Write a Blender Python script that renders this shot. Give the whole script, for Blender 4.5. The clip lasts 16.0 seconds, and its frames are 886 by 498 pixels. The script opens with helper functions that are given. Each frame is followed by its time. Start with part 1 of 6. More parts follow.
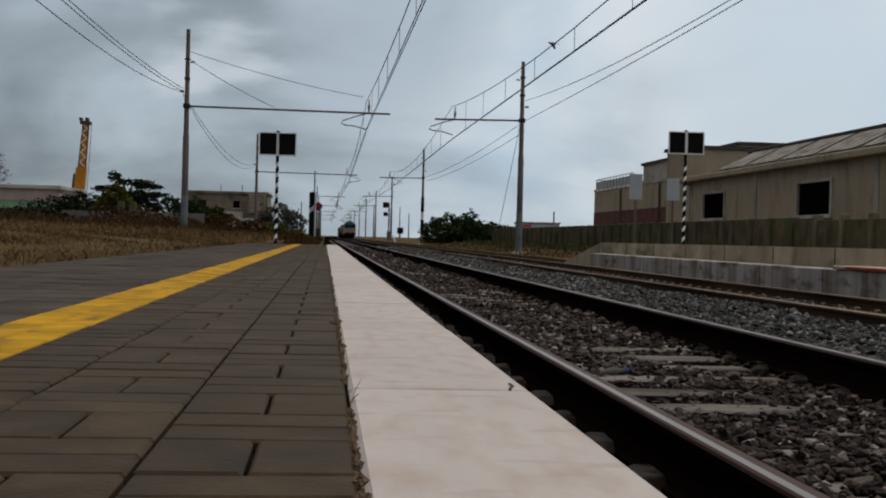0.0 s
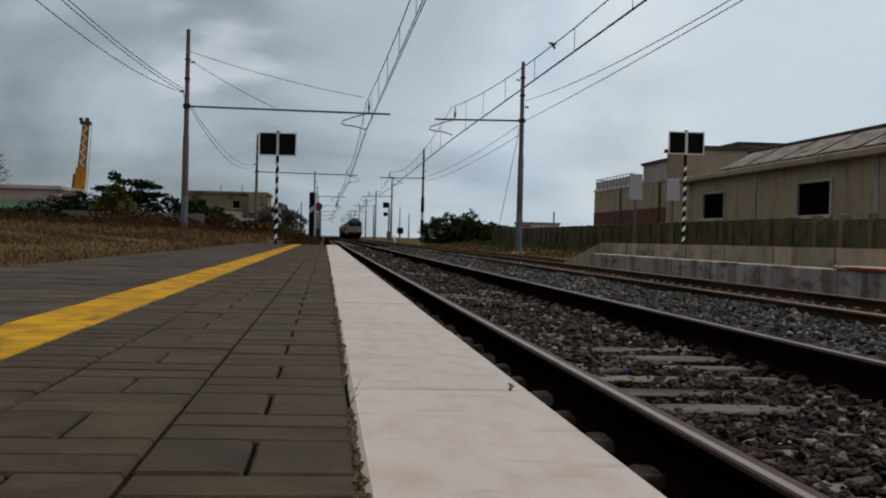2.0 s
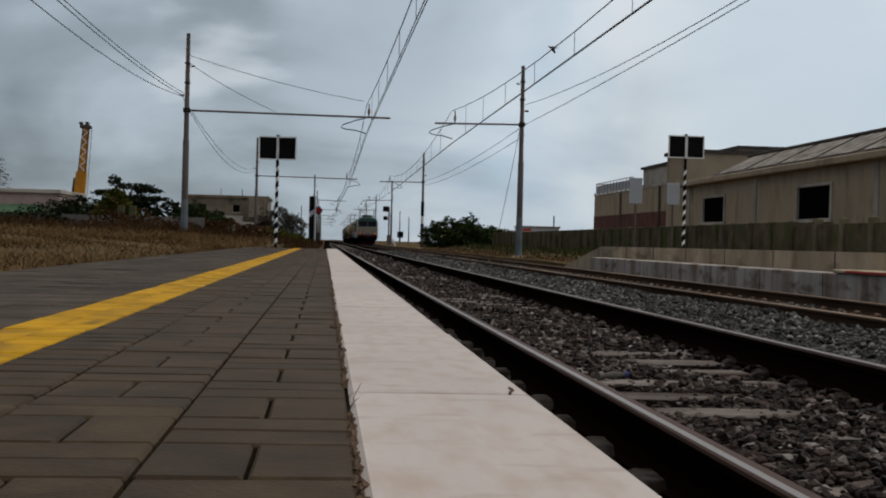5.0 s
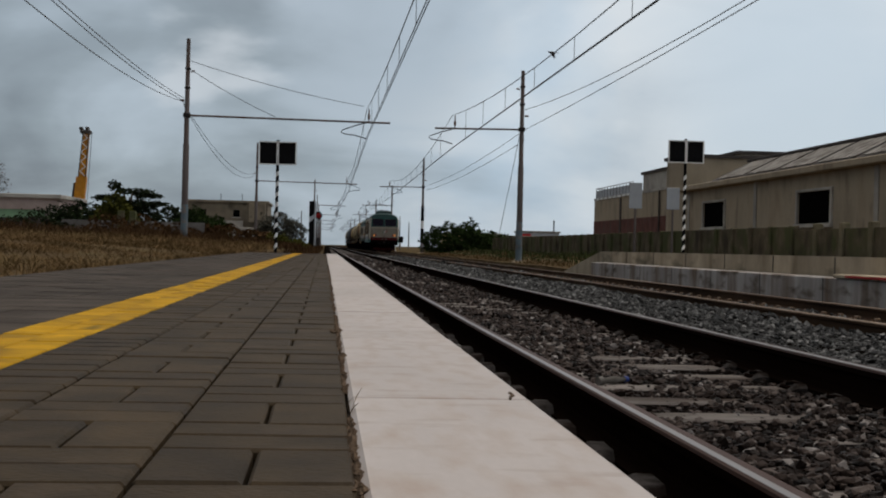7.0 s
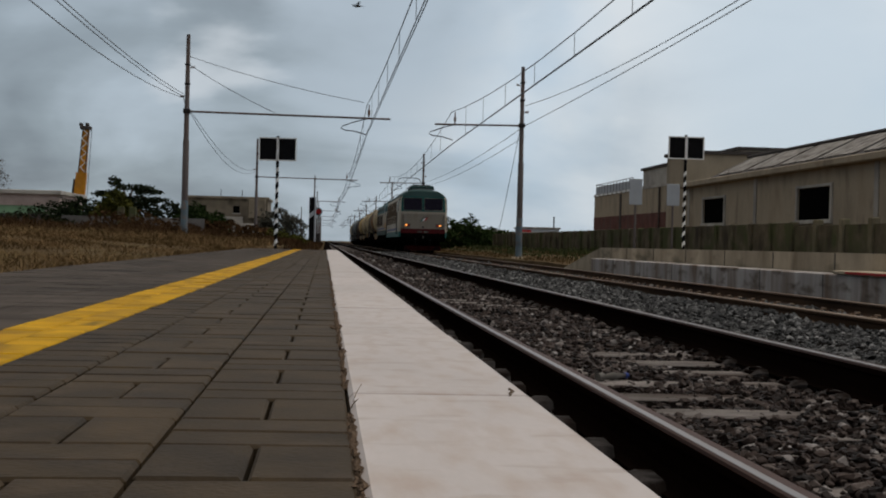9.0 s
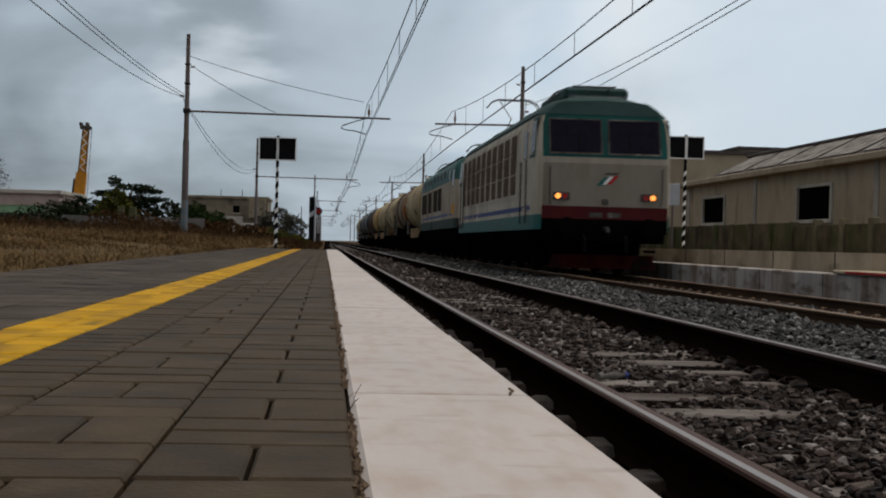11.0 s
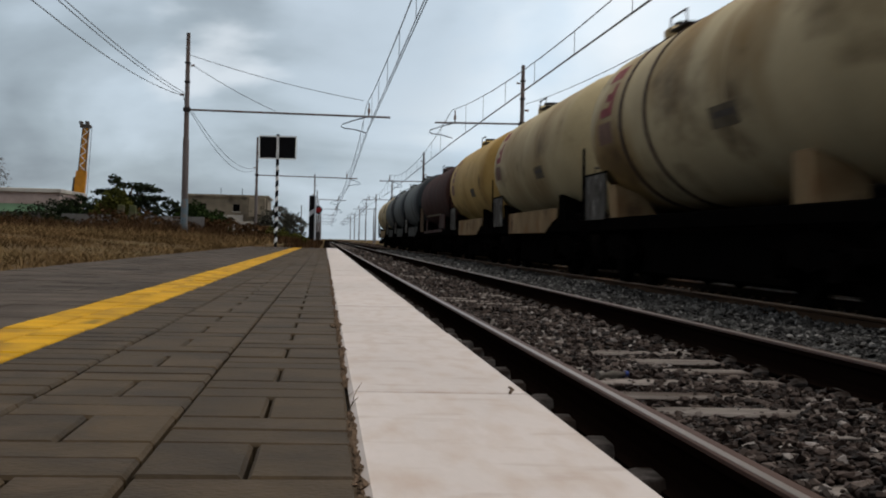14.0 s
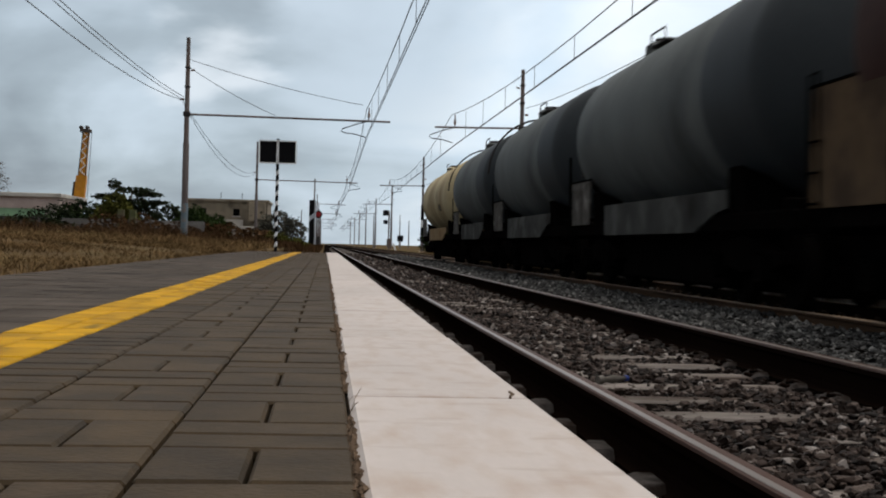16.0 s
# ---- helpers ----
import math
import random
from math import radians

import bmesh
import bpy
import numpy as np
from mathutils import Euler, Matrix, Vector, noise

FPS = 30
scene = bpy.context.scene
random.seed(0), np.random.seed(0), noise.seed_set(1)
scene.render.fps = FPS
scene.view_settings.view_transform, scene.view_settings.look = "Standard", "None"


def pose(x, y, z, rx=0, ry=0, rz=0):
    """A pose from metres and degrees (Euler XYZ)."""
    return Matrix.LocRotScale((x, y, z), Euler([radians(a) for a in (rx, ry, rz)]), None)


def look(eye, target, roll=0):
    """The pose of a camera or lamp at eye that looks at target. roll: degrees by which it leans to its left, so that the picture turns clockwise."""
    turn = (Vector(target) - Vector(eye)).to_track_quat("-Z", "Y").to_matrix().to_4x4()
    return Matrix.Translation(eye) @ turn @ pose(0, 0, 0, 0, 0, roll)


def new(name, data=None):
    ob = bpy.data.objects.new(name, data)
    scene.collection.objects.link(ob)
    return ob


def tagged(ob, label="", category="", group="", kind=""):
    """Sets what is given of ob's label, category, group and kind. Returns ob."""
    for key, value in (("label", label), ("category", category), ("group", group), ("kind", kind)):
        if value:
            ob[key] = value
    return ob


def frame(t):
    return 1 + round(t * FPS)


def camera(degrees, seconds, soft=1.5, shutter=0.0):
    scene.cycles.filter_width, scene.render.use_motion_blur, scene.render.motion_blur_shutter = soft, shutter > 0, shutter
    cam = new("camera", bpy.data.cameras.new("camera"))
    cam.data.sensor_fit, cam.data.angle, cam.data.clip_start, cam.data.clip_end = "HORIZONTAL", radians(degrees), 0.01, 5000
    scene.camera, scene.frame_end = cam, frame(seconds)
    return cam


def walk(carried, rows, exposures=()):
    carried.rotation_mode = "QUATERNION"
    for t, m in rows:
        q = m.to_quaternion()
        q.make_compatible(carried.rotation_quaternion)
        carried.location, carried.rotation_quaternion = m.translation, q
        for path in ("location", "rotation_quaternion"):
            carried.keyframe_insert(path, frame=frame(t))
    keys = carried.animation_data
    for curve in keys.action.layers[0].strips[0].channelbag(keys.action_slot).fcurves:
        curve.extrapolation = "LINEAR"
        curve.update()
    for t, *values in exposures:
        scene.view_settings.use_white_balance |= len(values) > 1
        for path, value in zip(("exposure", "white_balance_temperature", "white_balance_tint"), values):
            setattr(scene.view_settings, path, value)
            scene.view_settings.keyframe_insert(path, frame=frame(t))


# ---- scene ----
cam = camera(36.2, 16.0, soft=2.0, shutter=0.3)
PATH = [
    (0.0, pose(0, 0, 0.503, 89.552, -1.439, -4.978)),
    (0.5, pose(0, 0, 0.503, 89.574, -1.437, -4.978)),
    (1.0, pose(0, 0, 0.503, 89.574, -1.437, -4.978)),
    (1.5, pose(0, 0, 0.503, 89.581, -1.437, -4.978)),
    (2.0, pose(0, 0, 0.503, 89.557, -1.439, -4.978)),
    (2.5, pose(0, 0, 0.503, 89.552, -1.439, -4.978)),
    (3.0, pose(0, 0, 0.503, 89.555, -1.439, -4.978)),
    (3.5, pose(0, 0, 0.503, 89.695, -1.427, -4.978)),
    (4.0, pose(0, 0, 0.503, 89.626, -1.433, -4.978)),
    (4.2, pose(0, 0, 0.503, 89.638, -1.432, -4.978)),
    (5.2, pose(0, 0, 0.503, 89.742, -1.422, -4.978)),
    (6.3, pose(0, 0, 0.503, 89.827, -1.415, -4.978)),
    (6.5, pose(0, 0, 0.503, 89.844, -1.414, -4.978)),
    (7.0, pose(0, 0, 0.503, 89.931, -1.406, -4.978)),
    (7.5, pose(0, 0, 0.503, 89.877, -1.411, -4.978)),
    (8.0, pose(0, 0, 0.503, 89.877, -1.411, -4.978)),
    (8.5, pose(0, 0, 0.503, 89.804, -1.417, -4.978)),
    (9.0, pose(0, 0, 0.503, 89.766, -1.420, -4.978)),
    (10.2, pose(0, 0, 0.503, 89.756, -1.421, -4.978)),
    (11.3, pose(0, 0, 0.503, 89.751, -1.422, -4.978)),
    (11.5, pose(0, 0, 0.503, 89.756, -1.421, -4.978)),
    (12.0, pose(0, 0, 0.503, 89.761, -1.421, -4.978)),
    (12.5, pose(0, 0, 0.503, 89.699, -1.426, -4.978)),
    (13.0, pose(0, 0, 0.503, 89.695, -1.427, -4.978)),
    (13.5, pose(0, 0, 0.503, 89.695, -1.427, -4.978)),
    (14.0, pose(0, 0, 0.503, 89.695, -1.427, -4.978)),
    (14.5, pose(0, 0, 0.503, 89.699, -1.426, -4.978)),
    (15.0, pose(0, 0, 0.503, 89.676, -1.428, -4.978)),
    (15.5, pose(0, 0, 0.503, 89.742, -1.422, -4.978)),
    (16.0, pose(0, 0, 0.503, 89.884, -1.410, -4.978)),
]

walk(cam, PATH, exposures=[(0.0, 0.0), (9.0, 0.0), (11.5, 0.16), (12.5, 0.27), (14.0, 0.38), (15.0, 0.38), (16.0, 0.5)])

# ---- light ----
SUN_AZ, SUN_EL = radians(75), radians(70)
world = bpy.data.worlds.new("overcast")
scene.world = world
world.use_nodes = True
wn, wl = world.node_tree.nodes, world.node_tree.links
wn.clear()


def wnode(kind, **kw):
    n = wn.new(kind)
    for k, v in kw.items():
        n.inputs[k].default_value = v
    return n


wout = wn.new("ShaderNodeOutputWorld")
back = wnode("ShaderNodeBackground", Strength=1.0)
wl.new(back.outputs[0], wout.inputs[0])
sky = wn.new("ShaderNodeTexSky")
sky.sky_type, sky.sun_disc, sky.sun_elevation, sky.sun_rotation = "NISHITA", False, SUN_EL, SUN_AZ
sky_dim = wn.new("ShaderNodeVectorMath")
sky_dim.operation = "SCALE"
sky_dim.inputs["Scale"].default_value = 0.075
wl.new(sky.outputs[0], sky_dim.inputs[0])
coord = wn.new("ShaderNodeTexCoord")
split = wn.new("ShaderNodeSeparateXYZ")
wl.new(coord.outputs["Generated"], split.inputs[0])


def wmath(op, a, b=None, clamp=False):
    n = wn.new("ShaderNodeMath")
    n.operation, n.use_clamp = op, clamp
    for i, v in enumerate((a, b)):
        if v is None:
            continue
        if isinstance(v, (int, float)):
            n.inputs[i].default_value = v
        else:
            wl.new(v, n.inputs[i])
    return n.outputs[0]


def wramp(fac, stops):
    n = wn.new("ShaderNodeValToRGB")
    e = n.color_ramp.elements
    while len(e) < len(stops):
        e.new(0.5)
    for k, (p, c) in zip(e, stops):
        k.position, k.color = p, (*c, 1)
    wl.new(fac, n.inputs[0])
    return n.outputs[0]


# a cloud layer seen in perspective
height = wmath("ADD", wmath("MAXIMUM", split.outputs[2], 0.0), 0.33)
flat = wn.new("ShaderNodeCombineXYZ")
wl.new(wmath("DIVIDE", split.outputs[0], height), flat.inputs[0])
wl.new(wmath("DIVIDE", split.outputs[1], height), flat.inputs[1])
shift = wn.new("ShaderNodeVectorMath")
shift.operation = "ADD"
shift.inputs[1].default_value = (3.1, 7.6, 0.0)
wl.new(flat.outputs[0], shift.inputs[0])
cloud = wnode("ShaderNodeTexNoise", Scale=1.7, Detail=5.0, Roughness=0.45, Distortion=0.6)
wl.new(shift.outputs[0], cloud.inputs["Vector"])
wisp = wnode("ShaderNodeTexNoise", Scale=3.2, Detail=5.0, Roughness=0.55)
wl.new(shift.outputs[0], wisp.inputs["Vector"])
both = wmath("ADD", wmath("MULTIPLY", cloud.outputs[0], 0.75), wmath("MULTIPLY", wisp.outputs[0], 0.25))
side = wmath("MULTIPLY", split.outputs[0], 0.68)
cover = wmath("ADD", wmath("ADD", wmath("MULTIPLY", wmath("SUBTRACT", both, 0.5), 1.0), 0.55), side)
cloud_col = wramp(cover, [(0.30, (0.185, 0.22, 0.255)), (0.44, (0.29, 0.345, 0.39)), (0.57, (0.44, 0.517, 0.59)), (0.72, (0.67, 0.72, 0.76))])
lift = wn.new("ShaderNodeMapRange")
for k, v in ((1, 0.05), (2, 0.75), (3, 1.0), (4, 1.25)):
    lift.inputs[k].default_value = v
wl.new(split.outputs[2], lift.inputs[0])
gap_noise = wnode("ShaderNodeTexNoise", Scale=0.9, Detail=4.0, Roughness=0.5)
wl.new(coord.outputs["Generated"], gap_noise.inputs["Vector"])
gap_noise.inputs["Scale"].default_value = 5.5
gaps = wn.new("ShaderNodeMapRange")
for k, v in ((1, 0.52), (2, 0.66), (3, 0.0), (4, 0.35)):
    gaps.inputs[k].default_value = v
wl.new(gap_noise.outputs[0], gaps.inputs[0])
gap_mix = wn.new("ShaderNodeMix")
gap_mix.data_type = "RGBA"
gap_mix.inputs[7].default_value = (0.40, 0.56, 0.72, 1)
wl.new(gaps.outputs[0], gap_mix.inputs[0])
wl.new(cloud_col, gap_mix.inputs[6])
cloud_lit = wn.new("ShaderNodeVectorMath")
cloud_lit.operation = "SCALE"


def sky_break(colour, towards, near, far, amount, under):
    """A ragged break in the clouds in one direction."""
    dot = wn.new("ShaderNodeVectorMath")
    dot.operation = "DOT_PRODUCT"
    dot.inputs[1].default_value = towards
    wl.new(coord.outputs["Generated"], dot.inputs[0])
    rag = wmath("ADD", dot.outputs["Value"], wmath("MULTIPLY", wmath("SUBTRACT", both, 0.5), 0.02))
    rng_node = wn.new("ShaderNodeMapRange")
    rng_node.interpolation_type = "SMOOTHSTEP"
    for k, v in ((1, far), (2, near), (3, 0.0), (4, amount)):
        rng_node.inputs[k].default_value = v
    wl.new(rag, rng_node.inputs[0])
    out = wn.new("ShaderNodeMix")
    out.data_type = "RGBA"
    out.inputs[7].default_value = (*colour, 1)
    wl.new(rng_node.outputs[0], out.inputs[0])
    wl.new(under, out.inputs[6])
    return out.outputs[2]


sky_col = sky_break((0.42, 0.49, 0.56), (0.0224, 0.9855, 0.1685), 0.9995, 0.994, 0.85, gap_mix.outputs[2])
sky_col = sky_break((0.52, 0.62, 0.71), (0.3441, 0.9302, 0.1281), 0.9995, 0.990, 0.7, sky_col)
sky_col = sky_break((0.60, 0.64, 0.68), (-0.0640, 0.9860, 0.1540), 0.9998, 0.9980, 0.62, sky_col)
wl.new(sky_col, cloud_lit.inputs[0])
wl.new(lift.outputs[0], cloud_lit.inputs["Scale"])
blend = wn.new("ShaderNodeMix")
blend.data_type = "RGBA"
wl.new(wmath("MULTIPLY", wisp.outputs[0], 0.15), blend.inputs[0])
veil = wn.new("ShaderNodeMapRange")
for k, v in ((1, 0.22), (2, 0.6), (3, 0.0), (4, 0.9)):
    veil.inputs[k].default_value = v
wl.new(split.outputs[2], veil.inputs[0])
high = wn.new("ShaderNodeMix")
high.data_type = "RGBA"
high.inputs[7].default_value = (0.46, 0.44, 0.415, 1)
wl.new(veil.outputs[0], high.inputs[0])
wl.new(cloud_lit.outputs[0], high.inputs[6])
wl.new(high.outputs[2], blend.inputs[6])
wl.new(sky_dim.outputs[0], blend.inputs[7])
wl.new(blend.outputs[2], back.inputs["Color"])

sun = new("sun", bpy.data.lights.new("sun", "SUN"))
sun.data.energy, sun.data.angle, sun.data.color = 1.75, radians(40), (1.0, 0.935, 0.865)
sun.matrix_world = look((0, 0, 0), (-math.sin(SUN_AZ) * math.cos(SUN_EL), -math.cos(SUN_AZ) * math.cos(SUN_EL), -math.sin(SUN_EL)))


# ---- materials ----
def material(name, color, rough=0.8, metal=0.0, spread=0.25, scale=8.0, fine=60.0, bump=0.3, stain=None, stain_at=(0.5, 0.7),
             stain_scale=1.5, stretch=(1, 1, 1), each=0.0, glow=None, depth=0.01, spec=0.12, palette=None,
             vary=0.0, stain2=None, stain2_at=(0.55, 0.7), stain2_scale=0.6, stretch2=(1, 1, 1)):
    """A surface: base colour varied at two scales, a stain colour in patches, and fine relief."""
    m = bpy.data.materials.new(name)
    m.use_nodes = True
    n, k = m.node_tree.nodes, m.node_tree.links
    b = n["Principled BSDF"]
    b.inputs["Roughness"].default_value, b.inputs["Metallic"].default_value = rough, metal
    b.inputs["Specular IOR Level"].default_value = spec
    tc = n.new("ShaderNodeTexCoord")
    mp = n.new("ShaderNodeMapping")
    mp.inputs["Scale"].default_value = stretch
    place = tc.outputs["Object"]
    if vary:
        own = n.new("ShaderNodeObjectInfo")
        far_off = n.new("ShaderNodeVectorMath")
        far_off.operation = "MULTIPLY_ADD"
        k.new(own.outputs["Random"], far_off.inputs[0])
        far_off.inputs[1].default_value = (vary, vary * 0.7, vary * 0.3)
        k.new(place, far_off.inputs[2])
        place = far_off.outputs[0]
    k.new(place, mp.inputs[0])
    mp2 = n.new("ShaderNodeMapping")
    mp2.inputs["Scale"].default_value = stretch2
    mp2.inputs["Location"].default_value = (3.7, 1.9, 5.3)
    k.new(place, mp2.inputs[0])

    def noise_of(s, detail=5.0, space=None):
        t = n.new("ShaderNodeTexNoise")
        t.inputs["Scale"].default_value, t.inputs["Detail"].default_value = s, detail
        k.new((space or mp).outputs[0], t.inputs["Vector"])
        return t.outputs[0]

    def ramp(fac, stops):
        r = n.new("ShaderNodeValToRGB")
        for e, (p, c) in zip(r.color_ramp.elements, stops):
            e.position, e.color = p, (*c, 1)
        k.new(fac, r.inputs[0])
        return r.outputs[0]

    def mix(fac, a, c, kind="MIX"):
        x = n.new("ShaderNodeMix")
        x.data_type, x.blend_type = "RGBA", kind
        if isinstance(fac, float):
            x.inputs[0].default_value = fac
        else:
            k.new(fac, x.inputs[0])
        k.new(a, x.inputs[6])
        k.new(c, x.inputs[7])
        return x.outputs[2]

    low, high = [c * (1 - spread) for c in color], [min(1, c * (1 + spread)) for c in color]
    broad = noise_of(scale)
    grain = noise_of(fine, 3.0)
    col = ramp(broad, [(0.3, low), (0.7, high)])
    col = mix(0.5, col, ramp(grain, [(0.3, [1 - spread] * 3), (0.7, [1.0] * 3)]), "MULTIPLY")
    if stain:
        patch = n.new("ShaderNodeMapRange")
        patch.inputs[1].default_value, patch.inputs[2].default_value = stain_at
        k.new(noise_of(stain_scale, 7.0), patch.inputs[0])
        st = n.new("ShaderNodeRGB")
        st.outputs[0].default_value = (*stain, 1)
        col = mix(patch.outputs[0], col, st.outputs[0])
    if stain2:
        patch = n.new("ShaderNodeMapRange")
        patch.inputs[1].default_value, patch.inputs[2].default_value = stain2_at
        k.new(noise_of(stain2_scale, 6.0, mp2), patch.inputs[0])
        st = n.new("ShaderNodeRGB")
        st.outputs[0].default_value = (*stain2, 1)
        col = mix(patch.outputs[0], col, st.outputs[0])
    if each:
        info = n.new("ShaderNodeObjectInfo")
        geo = n.new("ShaderNodeNewGeometry")
        add = n.new("ShaderNodeMath")
        add.operation = "ADD"
        k.new(info.outputs["Random"], add.inputs[0])
        k.new(geo.outputs["Random Per Island"], add.inputs[1])
        fr = n.new("ShaderNodeMath")
        fr.operation = "FRACT"
        k.new(add.outputs[0], fr.inputs[0])
        col = mix(1.0, col, ramp(fr.outputs[0], [(0.0, [1 - each] * 3), (1.0, [1.0] * 3)]), "MULTIPLY")
        if palette:
            hue = n.new("ShaderNodeMath")
            hue.operation = "MULTIPLY"
            hue.inputs[1].default_value = 7.0
            k.new(fr.outputs[0], hue.inputs[0])
            turn = n.new("ShaderNodeMath")
            turn.operation = "FRACT"
            k.new(hue.outputs[0], turn.inputs[0])
            col = mix(1.0, col, ramp(turn.outputs[0], [(0.0, palette[0]), (1.0, palette[1])]), "MULTIPLY")
    k.new(col, b.inputs["Base Color"])
    if bump:
        bp = n.new("ShaderNodeBump")
        bp.inputs["Strength"].default_value, bp.inputs["Distance"].default_value = bump, depth
        k.new(grain, bp.inputs["Height"])
        k.new(bp.outputs[0], b.inputs["Normal"])
    if glow:
        b.inputs["Emission Color"].default_value = (*glow[:3], 1)
        b.inputs["Emission Strength"].default_value = glow[3]
    return m


